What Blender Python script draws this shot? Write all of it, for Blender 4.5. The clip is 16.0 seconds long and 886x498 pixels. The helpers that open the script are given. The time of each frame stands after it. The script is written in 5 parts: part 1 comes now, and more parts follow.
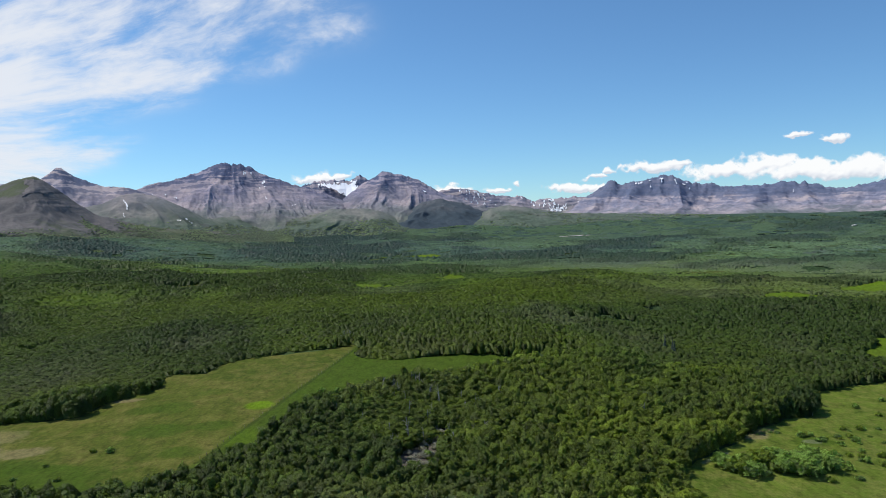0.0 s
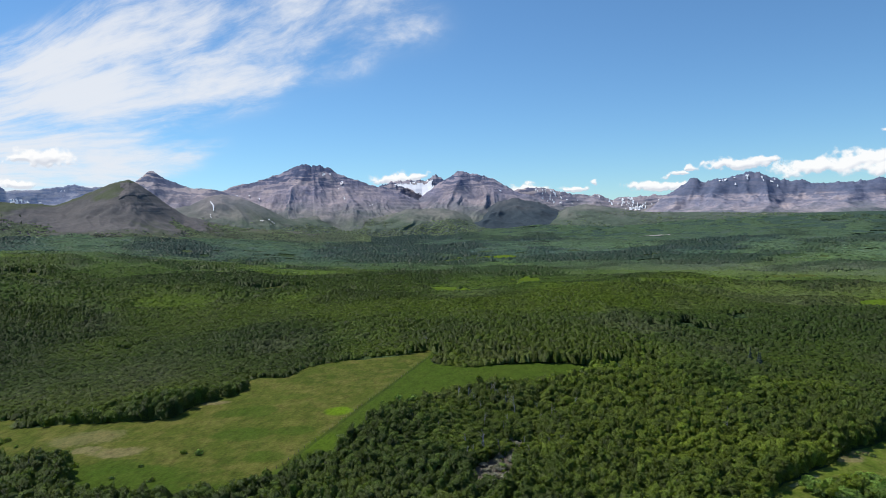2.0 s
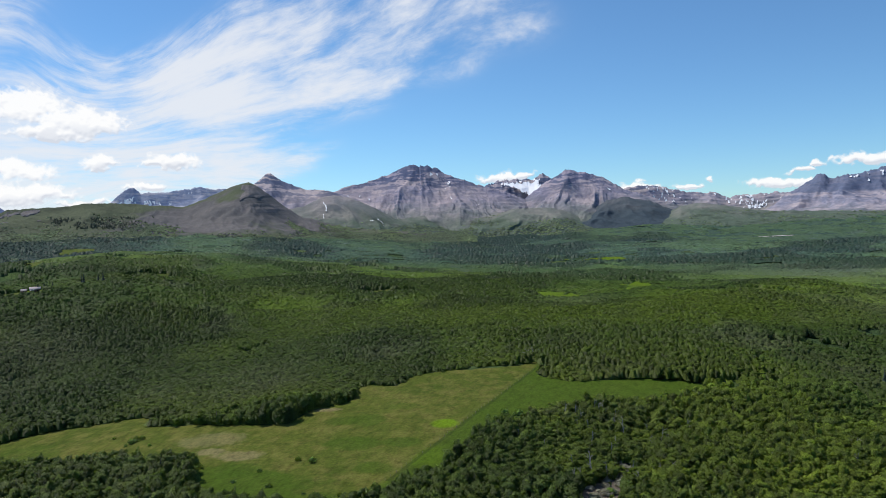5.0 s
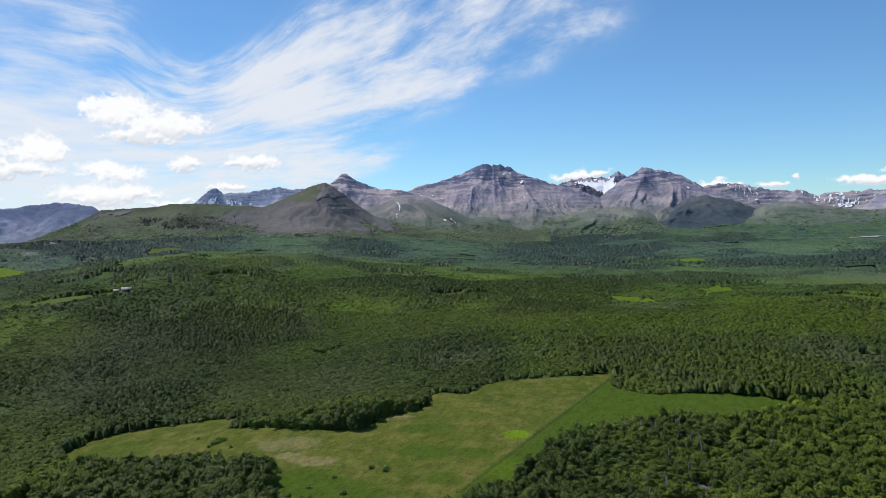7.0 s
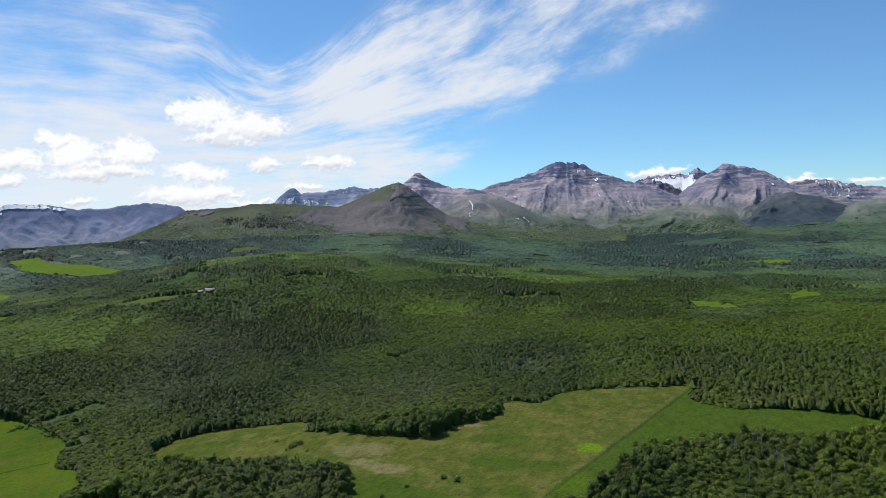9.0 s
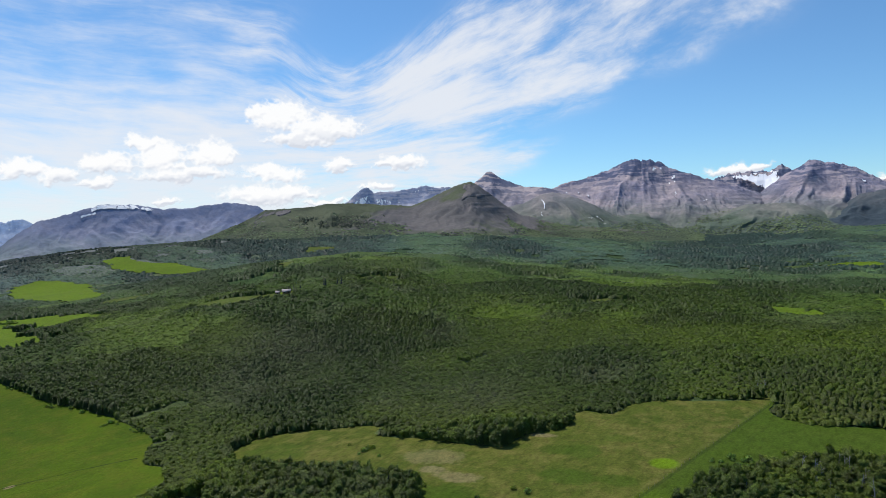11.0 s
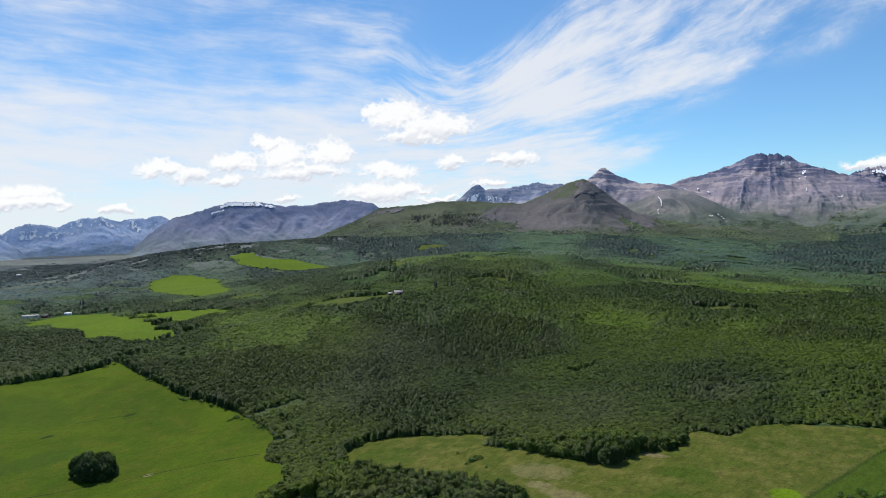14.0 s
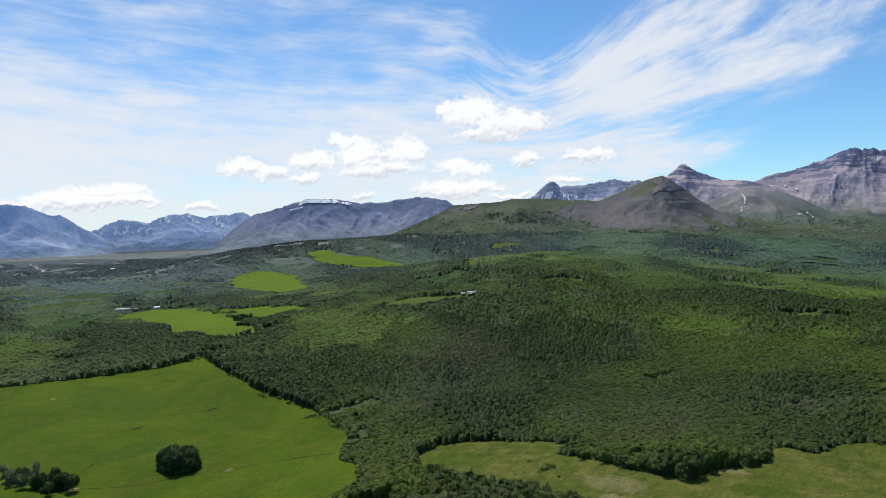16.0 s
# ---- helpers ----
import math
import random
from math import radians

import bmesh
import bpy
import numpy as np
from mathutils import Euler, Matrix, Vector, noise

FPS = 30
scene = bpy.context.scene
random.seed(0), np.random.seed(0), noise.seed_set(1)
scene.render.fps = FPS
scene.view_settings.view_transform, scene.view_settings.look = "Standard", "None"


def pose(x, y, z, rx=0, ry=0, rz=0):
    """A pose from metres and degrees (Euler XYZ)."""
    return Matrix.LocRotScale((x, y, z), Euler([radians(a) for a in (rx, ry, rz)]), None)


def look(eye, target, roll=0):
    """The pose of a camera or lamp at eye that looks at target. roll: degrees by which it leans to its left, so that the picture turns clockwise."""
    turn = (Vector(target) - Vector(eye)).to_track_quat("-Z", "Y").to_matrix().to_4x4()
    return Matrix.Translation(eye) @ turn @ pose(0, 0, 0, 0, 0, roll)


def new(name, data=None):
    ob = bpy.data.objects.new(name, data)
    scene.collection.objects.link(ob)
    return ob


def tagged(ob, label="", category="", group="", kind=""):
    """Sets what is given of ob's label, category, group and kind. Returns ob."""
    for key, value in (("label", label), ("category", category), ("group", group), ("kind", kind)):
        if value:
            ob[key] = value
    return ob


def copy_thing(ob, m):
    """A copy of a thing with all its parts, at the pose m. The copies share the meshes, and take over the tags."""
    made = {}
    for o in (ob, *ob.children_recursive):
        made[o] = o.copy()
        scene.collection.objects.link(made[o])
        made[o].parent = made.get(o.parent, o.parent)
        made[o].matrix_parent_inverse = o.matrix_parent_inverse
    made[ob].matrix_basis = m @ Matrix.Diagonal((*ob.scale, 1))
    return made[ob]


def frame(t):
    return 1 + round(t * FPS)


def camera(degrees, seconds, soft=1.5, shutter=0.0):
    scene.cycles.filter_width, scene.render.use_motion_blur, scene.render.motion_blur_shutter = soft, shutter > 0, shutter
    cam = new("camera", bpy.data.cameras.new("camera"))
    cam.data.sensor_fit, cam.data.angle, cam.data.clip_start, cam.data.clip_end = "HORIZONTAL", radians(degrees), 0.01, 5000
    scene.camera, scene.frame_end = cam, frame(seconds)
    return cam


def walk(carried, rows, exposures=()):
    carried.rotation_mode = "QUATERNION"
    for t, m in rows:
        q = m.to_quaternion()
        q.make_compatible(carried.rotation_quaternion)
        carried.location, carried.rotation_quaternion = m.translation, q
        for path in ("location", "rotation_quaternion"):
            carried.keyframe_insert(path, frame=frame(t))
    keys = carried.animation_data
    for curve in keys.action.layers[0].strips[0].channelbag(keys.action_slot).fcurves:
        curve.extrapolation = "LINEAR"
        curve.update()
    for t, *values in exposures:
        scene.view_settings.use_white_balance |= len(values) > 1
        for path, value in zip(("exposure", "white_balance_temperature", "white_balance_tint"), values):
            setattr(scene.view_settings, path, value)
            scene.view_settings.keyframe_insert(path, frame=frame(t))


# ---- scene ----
# camera: a drone that climbs about 45 m on the spot while it pans to the left
cam = camera(63.91, 16.0, soft=0.75)
PATH = [  # seconds, x, y, z, yaw, pitch, roll
    (0.0, -0.00, 0.00, 85.00, 0.00, -2.21, 1.43),
    (0.5, 0.02, -0.22, 86.34, 1.58, -2.21, 1.49),
    (1.0, 0.06, -0.42, 87.68, 3.13, -2.20, 1.53),
    (1.5, 0.05, -0.58, 88.99, 4.62, -2.17, 1.56),
    (2.0, 0.08, -0.69, 90.23, 6.08, -2.17, 1.59),
    (2.5, 0.11, -0.73, 91.42, 7.53, -2.16, 1.63),
    (3.0, 0.12, -0.74, 92.60, 8.96, -2.14, 1.66),
    (3.5, 0.09, -0.76, 93.82, 10.38, -2.13, 1.70),
    (4.0, 0.14, -0.76, 95.13, 11.81, -2.12, 1.71),
    (6.5, 0.39, -1.03, 102.27, 18.96, -2.05, 1.65),
    (7.0, 0.50, -1.03, 103.70, 20.48, -2.06, 1.66),
    (7.5, 0.64, -1.01, 105.15, 21.99, -2.06, 1.68),
    (8.0, 0.74, -1.02, 106.62, 23.45, -2.07, 1.72),
    (8.5, 0.90, -1.00, 108.15, 24.91, -2.08, 1.74),
    (9.0, 1.06, -0.95, 109.69, 26.35, -2.08, 1.77),
    (11.5, 1.92, -1.30, 116.63, 33.58, -2.08, 1.76),
    (12.0, 2.27, -1.41, 118.19, 35.07, -2.10, 1.71),
    (12.5, 2.68, -1.54, 119.84, 36.56, -2.11, 1.66),
    (13.0, 3.15, -1.68, 121.41, 38.06, -2.14, 1.64),
    (13.5, 3.52, -1.76, 122.96, 39.57, -2.16, 1.63),
    (14.0, 3.74, -1.75, 124.39, 41.06, -2.17, 1.62),
    (14.5, 3.84, -1.63, 125.67, 42.55, -2.20, 1.59),
    (15.0, 3.81, -1.39, 126.88, 44.04, -2.23, 1.54),
    (15.5, 3.59, -1.04, 128.14, 45.53, -2.25, 1.50),
    (16.0, 3.22, -0.69, 129.39, 47.00, -2.31, 1.44),
]
walk(cam, [(t, pose(x, y, z, 90 + pitch, roll, yaw)) for t, x, y, z, yaw, pitch, roll in PATH])

# ---- sky, sun, exposure ----
SUN_AZ, SUN_EL = 66.0, 57.0  # degrees to the left of +y, degrees up
sky_world = bpy.data.worlds.new("sky_world")
scene.world = sky_world
sky_world.use_nodes = True
wn = sky_world.node_tree
sky_tex = wn.nodes.new("ShaderNodeTexSky")
sky_tex.sky_type, sky_tex.sun_disc = "NISHITA", False
sky_tex.sun_elevation, sky_tex.sun_rotation = radians(SUN_EL), radians(-SUN_AZ)
sky_tex.altitude, sky_tex.air_density, sky_tex.dust_density, sky_tex.ozone_density = 1300, 1.0, 0.15, 4.5
wn.nodes["Background"].inputs["Strength"].default_value = 0.11
sky_mix = wn.nodes.new("ShaderNodeMix")  # a slightly cooler, cleaner mountain sky
sky_mix.data_type, sky_mix.blend_type = "RGBA", "MULTIPLY"
sky_mix.inputs[0].default_value, sky_mix.inputs[7].default_value = 1.0, (0.75, 1.02, 1.14, 1)
wn.links.new(sky_tex.outputs["Color"], sky_mix.inputs[6])
wn.links.new(sky_mix.outputs[2], wn.nodes["Background"].inputs["Color"])
sun_lamp = bpy.data.lights.new("sun", "SUN")
sun_lamp.energy, sun_lamp.angle, sun_lamp.color = 3.8, radians(0.53), (1.0, 0.95, 0.88)
sun_way = Vector((-math.sin(radians(SUN_AZ)) * math.cos(radians(SUN_EL)), math.cos(radians(SUN_AZ)) * math.cos(radians(SUN_EL)), math.sin(radians(SUN_EL))))
new("sun", sun_lamp).matrix_world = look(sun_way * 1000, (0, 0, 0))
scene.view_settings.exposure = 0.0

# ---- materials ----
def nodes_of(name):
    """An empty node material and a helper that adds a node and sets or links its inputs."""
    m = bpy.data.materials.new(name)
    m.use_nodes = True
    t = m.node_tree
    t.nodes.clear()

    def add(kind, props=None, **ins):
        n = t.nodes.new(kind)
        for key, value in (props or {}).items():
            setattr(n, key, value)
        for key, value in ins.items():
            sock = n.inputs[int(key[1:])] if key[0] == "i" and key[1:].isdigit() else n.inputs[key.replace("_", " ")]
            if isinstance(value, bpy.types.NodeSocket):
                t.links.new(value, sock)
            else:
                sock.default_value = value
        return n
    return m, add


def ramp(add, fac, *stops):
    n = add("ShaderNodeValToRGB", Fac=fac)
    e = n.color_ramp.elements
    while len(e) < len(stops):
        e.new(0.5)
    for el, (p, c) in zip(e, stops):
        el.position, el.color = p, (*c, 1) if len(c) == 3 else c
    return n.outputs["Color"]


def grey(v):
    return (v, v, v)


def mixc(add, fac, a, b, mode="MIX"):
    n = add("ShaderNodeMix", {"data_type": "RGBA", "blend_type": mode})
    for idx, value in ((0, fac), (6, a), (7, b)):
        s = n.inputs[idx]
        if isinstance(value, bpy.types.NodeSocket):
            n.id_data.links.new(value, s)
        else:
            s.default_value = value if not isinstance(value, tuple) or len(value) == 4 else (*value, 1)
    return n.outputs[2]


def maths(add, op, a, b=0.0, clamp=False):
    return add("ShaderNodeMath", {"operation": op, "use_clamp": clamp}, i0=a, i1=b).outputs[0]


def noise_of(add, vec, scale, detail=4.0, rough=0.55, distort=0.0):
    return add("ShaderNodeTexNoise", Vector=vec, Scale=scale, Detail=detail, Roughness=rough, Distortion=distort).outputs["Fac"]


def stretched(add, vec, sx, sy, sz):
    return add("ShaderNodeMapping", Vector=vec, Scale=(sx, sy, sz)).outputs[0]


def finish(add, colour, rough=0.9, bump=None, strength=0.3, dist=1.0, spec=0.2, metal=0.0):
    p = add("ShaderNodeBsdfPrincipled", Base_Color=colour, Roughness=rough, Metallic=metal)
    p.inputs["Specular IOR Level"].default_value = spec
    if bump is not None:
        b = add("ShaderNodeBump", Height=bump, Strength=strength, Distance=dist)
        p.id_data.links.new(b.outputs[0], p.inputs["Normal"])
    add("ShaderNodeOutputMaterial", Surface=p.outputs[0])


def plain(name, colour, rough=0.8, metal=0.0, wear=0.25, scale=2.0, spec=0.3):
    m, add = nodes_of(name)
    pos = add("ShaderNodeNewGeometry").outputs["Position"]
    n = noise_of(add, pos, scale, 6.0, 0.65)
    n2 = noise_of(add, pos, scale * 0.13, 3.0)
    c = mixc(add, maths(add, "MULTIPLY", n, wear), colour, tuple(v * 0.45 for v in colour))
    c = mixc(add, maths(add, "MULTIPLY", n2, wear * 0.8), c, tuple(min(1, v * 1.25 + 0.02) for v in colour))
    finish(add, c, rough, n, 0.15, 0.05, spec, metal)
    return m


def make_foliage(name, gaps, fine_scale, spread=0.33, mottle=0.5, holes=0.47):
    """Leaves: the tint of each tree, mottled leaf by leaf and in clumps, ragged with gaps, a little light shining through."""
    m, add = nodes_of(name)
    geo = add("ShaderNodeNewGeometry")
    tint = add("ShaderNodeAttribute", {"attribute_name": "tint"}).outputs["Color"]
    fine = noise_of(add, geo.outputs["Position"], fine_scale, 4.0, 0.7)
    isl = geo.outputs["Random Per Island"]
    c = mixc(add, 1.0, tint, ramp(add, fine, (0.28, grey(1 - mottle)), (0.72, grey(1 + mottle))), "MULTIPLY")
    c = mixc(add, 1.0, c, ramp(add, isl, (0.0, grey(1 - spread)), (1.0, (1 + spread, 1 + spread, 1 + spread * 0.4))), "MULTIPLY")
    # shading normals bent upwards, so that crown sides are lit more like the tops
    lift = add("ShaderNodeVectorMath", {"operation": "MULTIPLY_ADD"}, i0=geo.outputs["Normal"], i1=(0.4, 0.4, 0.4), i2=(0.0, 0.0, 0.6)).outputs[0]
    lift = add("ShaderNodeVectorMath", {"operation": "NORMALIZE"}, i0=lift).outputs[0]
    bump = add("ShaderNodeBump", Height=fine, Strength=0.8, Distance=0.5, Normal=lift).outputs[0]
    d = add("ShaderNodeBsdfDiffuse", Color=c, Roughness=0.6, Normal=bump)
    tr = add("ShaderNodeBsdfTranslucent", Color=mixc(add, 1.0, c, (1.1, 1.25, 0.6), "MULTIPLY"), Normal=bump)
    gl = add("ShaderNodeBsdfGlossy", Color=(0.5, 0.5, 0.5, 1), Roughness=0.5, Normal=bump)
    s = add("ShaderNodeMixShader", Fac=0.40, i1=d.outputs[0], i2=tr.outputs[0])
    s = add("ShaderNodeMixShader", Fac=0.025, i1=s.outputs[0], i2=gl.outputs[0])
    if gaps:
        n = noise_of(add, geo.outputs["Position"], gaps, 2.0, 0.6)
        cut = maths(add, "LESS_THAN", n, holes)
        s = add("ShaderNodeMixShader", Fac=cut, i1=s.outputs[0], i2=add("ShaderNodeBsdfTransparent").outputs[0])
    add("ShaderNodeOutputMaterial", Surface=s.outputs[0])
    return m


def blot(add, pos, x, y, rx, ry, ragged=0.5):
    """A soft-edged mark on the ground: 1 inside an ellipse in plan, 0 outside."""
    off = add("ShaderNodeVectorMath", {"operation": "SUBTRACT"}, i0=pos, i1=(x, y, 0)).outputs[0]
    off = add("ShaderNodeVectorMath", {"operation": "MULTIPLY"}, i0=off, i1=(1 / rx, 1 / ry, 0)).outputs[0]
    d = add("ShaderNodeVectorMath", {"operation": "LENGTH"}, i0=off).outputs["Value"]
    d = maths(add, "ADD", d, maths(add, "MULTIPLY", maths(add, "SUBTRACT", noise_of(add, pos, 0.16, 5.0, 0.65), 0.5), 2.2 * ragged))
    return add("ShaderNodeMapRange", {"interpolation_type": "SMOOTHSTEP"}, Value=d, i1=1.25, i2=0.75, i3=0.0, i4=1.0).outputs[0]


def make_ground():
    """Brush, grass and far woods: mottled greens, patchy at three scales, with haze put into the far colours."""
    m, add = nodes_of("brush_ground")
    pos = add("ShaderNodeNewGeometry").outputs["Position"]
    big = noise_of(add, pos, 0.0032, 5.0, 0.6, 0.6)
    mid = noise_of(add, pos, 0.017, 6.0, 0.65)
    fine = noise_of(add, pos, 0.14, 8.0, 0.72)
    c = ramp(add, big, (0.3, (0.046, 0.078, 0.036)), (0.48, (0.062, 0.100, 0.042)), (0.56, (0.098, 0.138, 0.046)), (0.68, (0.125, 0.135, 0.075)))
    c = mixc(add, ramp(add, mid, (0.42, grey(0.0)), (0.6, grey(0.7))), c, (0.050, 0.085, 0.036))
    c = mixc(add, 1.0, c, ramp(add, fine, (0.25, grey(0.45)), (0.75, grey(1.5))), "MULTIPLY")
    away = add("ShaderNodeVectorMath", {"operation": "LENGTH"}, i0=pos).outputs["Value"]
    # willow: haze of the distance put into the ground's colour, bluer beyond 1600 m
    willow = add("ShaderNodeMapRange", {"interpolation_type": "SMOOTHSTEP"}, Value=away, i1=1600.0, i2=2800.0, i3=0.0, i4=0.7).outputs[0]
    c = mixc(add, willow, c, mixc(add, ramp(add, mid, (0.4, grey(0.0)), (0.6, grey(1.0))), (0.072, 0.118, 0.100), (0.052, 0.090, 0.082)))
    # grey valley floor on the far left, lightened with haze in its colour
    c = mixc(add, maths(add, "MULTIPLY", blot(add, pos, -3400, 1300, 1800, 1150, 0.4), 0.8), c, (0.235, 0.250, 0.235))
    finish(add, c, 0.95, maths(add, "ADD", mid, fine), 0.8, 6.0, 0.0)
    return m


def stroke(add, pos, ax, ay, bx, by, width, ragged=0.6):
    """A soft-edged straight mark on the ground from one place in plan to another."""
    n = math.hypot(bx - ax, by - ay)
    off = add("ShaderNodeVectorMath", {"operation": "SUBTRACT"}, i0=pos, i1=((ax + bx) / 2, (ay + by) / 2, 0)).outputs[0]
    along = add("ShaderNodeVectorMath", {"operation": "DOT_PRODUCT"}, i0=off, i1=((bx - ax) / n, (by - ay) / n, 0)).outputs["Value"]
    across = add("ShaderNodeVectorMath", {"operation": "DOT_PRODUCT"}, i0=off, i1=(-(by - ay) / n, (bx - ax) / n, 0)).outputs["Value"]
    wave = maths(add, "MULTIPLY", maths(add, "SUBTRACT", noise_of(add, pos, 0.12, 5.0, 0.65), 0.5), 2.6 * ragged)
    d = maths(add, "ADD", maths(add, "DIVIDE", maths(add, "ABSOLUTE", across), width / 2), wave)
    k = add("ShaderNodeMapRange", {"interpolation_type": "SMOOTHSTEP"}, Value=d, i1=1.4, i2=0.5, i3=0.0, i4=1.0).outputs[0]
    inside_ends = maths(add, "LESS_THAN", maths(add, "ABSOLUTE", along), n / 2)
    return maths(add, "MULTIPLY", k, inside_ends), across


def make_grass(name, light, dark, dry, dryness, scale=1.0, marks=(), grain=1.0):
    """Meadow grass with dry and lush patches."""
    m, add = nodes_of(name)
    pos = add("ShaderNodeNewGeometry").outputs["Position"]
    big = noise_of(add, pos, 0.016 * scale, 5.0, 0.6, 0.8)
    mid = noise_of(add, pos, 0.09 * scale, 7.0, 0.7)
    fine = noise_of(add, pos, 0.8, 8.0, 0.8)
    speck = noise_of(add, stretched(add, pos, 1.0, 0.45, 1.0), 0.33, 5.0, 0.7)
    c = mixc(add, ramp(add, big, (0.36, grey(0.0)), (0.64, grey(1.0))), light, dark)
    c = mixc(add, maths(add, "MULTIPLY", ramp(add, mid, (0.45, grey(0.0)), (0.7, grey(1.0))), dryness, True), c, dry)
    for what, numbers, colour, much in marks:
        if what == "blot":
            k = blot(add, pos, *numbers)
        else:
            k, across = stroke(add, pos, *numbers)
            if what == "side":  # all that lies on one side of the line
                wave = maths(add, "MULTIPLY", maths(add, "SUBTRACT", noise_of(add, pos, 0.1, 5.0, 0.65), 0.5), 8.0)
                k = add("ShaderNodeMapRange", {"interpolation_type": "SMOOTHSTEP"}, Value=maths(add, "ADD", across, wave), i1=-2.5, i2=2.5, i3=0.0, i4=1.0).outputs[0]
        c = mixc(add, maths(add, "MULTIPLY", k, much), c, colour)
    c = mixc(add, 1.0, c, ramp(add, fine, (0.3, grey(0.62)), (0.7, grey(1.35))), "MULTIPLY")
    c = mixc(add, 1.0, c, ramp(add, speck, (0.32, grey(1 - 0.32 * grain)), (0.5, grey(1 + 0.05 * grain)), (0.72, grey(1 + 0.22 * grain))), "MULTIPLY")
    finish(add, c, 0.95, maths(add, "ADD", fine, speck), 0.6, 0.5, 0.05)
    return m


def make_rock(name, cliff, pale, scree, green, green_low, green_high, bands=0.018, veg=1.0, cap=900.0, aspect=0.0, layers=1.0):
    """Layered mountain rock: dark banded cliffs where it is steep, pale scree aprons below, turf on the low slopes.
    aspect: how much turf also clings to the southern flank."""
    m, add = nodes_of(name)
    geo = add("ShaderNodeNewGeometry")
    pos = geo.outputs["Position"]
    xyz = add("ShaderNodeSeparateXYZ", Vector=pos)
    nrm = add("ShaderNodeSeparateXYZ", Vector=geo.outputs["Normal"])
    z = xyz.outputs["Z"]
    warp = noise_of(add, pos, 0.004, 4.0, 0.55)
    layer = maths(add, "ADD", z, maths(add, "MULTIPLY", warp, 40.0))
    layer = maths(add, "ADD", layer, maths(add, "MULTIPLY", xyz.outputs["X"], 0.012))
    lv = add("ShaderNodeCombineXYZ", X=maths(add, "MULTIPLY", layer, bands), Y=maths(add, "MULTIPLY", xyz.outputs["X"], 0.0030), Z=0.0).outputs[0]
    strata = noise_of(add, lv, 2.4, 5.0, 0.62)
    patch = noise_of(add, pos, 0.0055, 6.0, 0.6, 0.4)
    fine = noise_of(add, pos, 0.06, 7.0, 0.7)
    chute = noise_of(add, stretched(add, pos, 0.03, 0.03, 0.004), 1.0, 5.0, 0.6)
    c = mixc(add, ramp(add, patch, (0.40, grey(0.0)), (0.62, grey(1.0))), pale, scree)
    up = add("ShaderNodeMapRange", {"interpolation_type": "SMOOTHSTEP"}, Value=layer, i1=green_high - 20.0, i2=green_high + 150.0, i3=0.12 * layers, i4=0.95 * layers).outputs[0]
    broken = maths(add, "ADD", strata, maths(add, "MULTIPLY", maths(add, "SUBTRACT", chute, 0.5), 0.34))
    c = mixc(add, maths(add, "MULTIPLY", ramp(add, broken, (0.475, grey(1.0)), (0.53, grey(0.0))), up), c, cliff)
    steep = maths(add, "ADD", nrm.outputs["Z"], maths(add, "MULTIPLY", maths(add, "SUBTRACT", patch, 0.5), 0.4))
    c = mixc(add, ramp(add, steep, (0.48, grey(0.85)), (0.66, grey(0.0))), c, mixc(add, ramp(add, strata, (0.46, grey(0.8 - 0.8 * layers)), (0.56, grey(0.8))), cliff, pale))
    c = mixc(add, add("ShaderNodeMapRange", {"interpolation_type": "SMOOTHSTEP"}, Value=layer, i1=cap, i2=cap + 14.0, i3=0.0, i4=0.85).outputs[0], c, cliff)
    c = mixc(add, 1.0, c, ramp(add, chute, (0.3, grey(0.90)), (0.65, grey(1.06))), "MULTIPLY")
    turf = maths(add, "ADD", z, maths(add, "MULTIPLY", maths(add, "SUBTRACT", patch, 0.5), 190.0))
    turf = maths(add, "ADD", turf, maths(add, "MULTIPLY", maths(add, "SUBTRACT", chute, 0.5), 60.0))
    k = add("ShaderNodeMapRange", Value=turf, i1=green_low, i2=green_high, i3=veg, i4=0.0).outputs[0]
    if aspect:
        side = add("ShaderNodeVectorMath", {"operation": "DOT_PRODUCT"}, i0=pos, i1=(-0.857, -0.515, 0.0)).outputs["Value"]
        lean = maths(add, "SUBTRACT", side, add("ShaderNodeMapRange", Value=z, i1=165.0, i2=215.0, i3=330.0, i4=-15.0).outputs[0])
        lean = maths(add, "ADD", lean, maths(add, "MULTIPLY", maths(add, "SUBTRACT", patch, 0.5), 760.0))
        k = maths(add, "MAXIMUM", k, add("ShaderNodeMapRange", {"interpolation_type": "SMOOTHSTEP"}, Value=lean, i1=-30.0, i2=70.0, i3=0.0, i4=aspect).outputs[0])
    g = mixc(add, ramp(add, fine, (0.35, grey(0.0)), (0.65, grey(1.0))), green, tuple(v * 0.62 for v in green))
    g = mixc(add, ramp(add, noise_of(add, pos, 0.013, 5.0, 0.6), (0.55, grey(0.0)), (0.63, grey(0.6))), g, tuple(v * 0.4 for v in green))
    c = mixc(add, k, c, g)
    c = mixc(add, 1.0, c, ramp(add, fine, (0.25, grey(0.8)), (0.75, grey(1.18))), "MULTIPLY")
    h = maths(add, "ADD", strata, maths(add, "MULTIPLY", maths(add, "ADD", fine, chute), 0.7))
    finish(add, c, 0.95, h, 0.55, 5.0, 0.1)
    return m


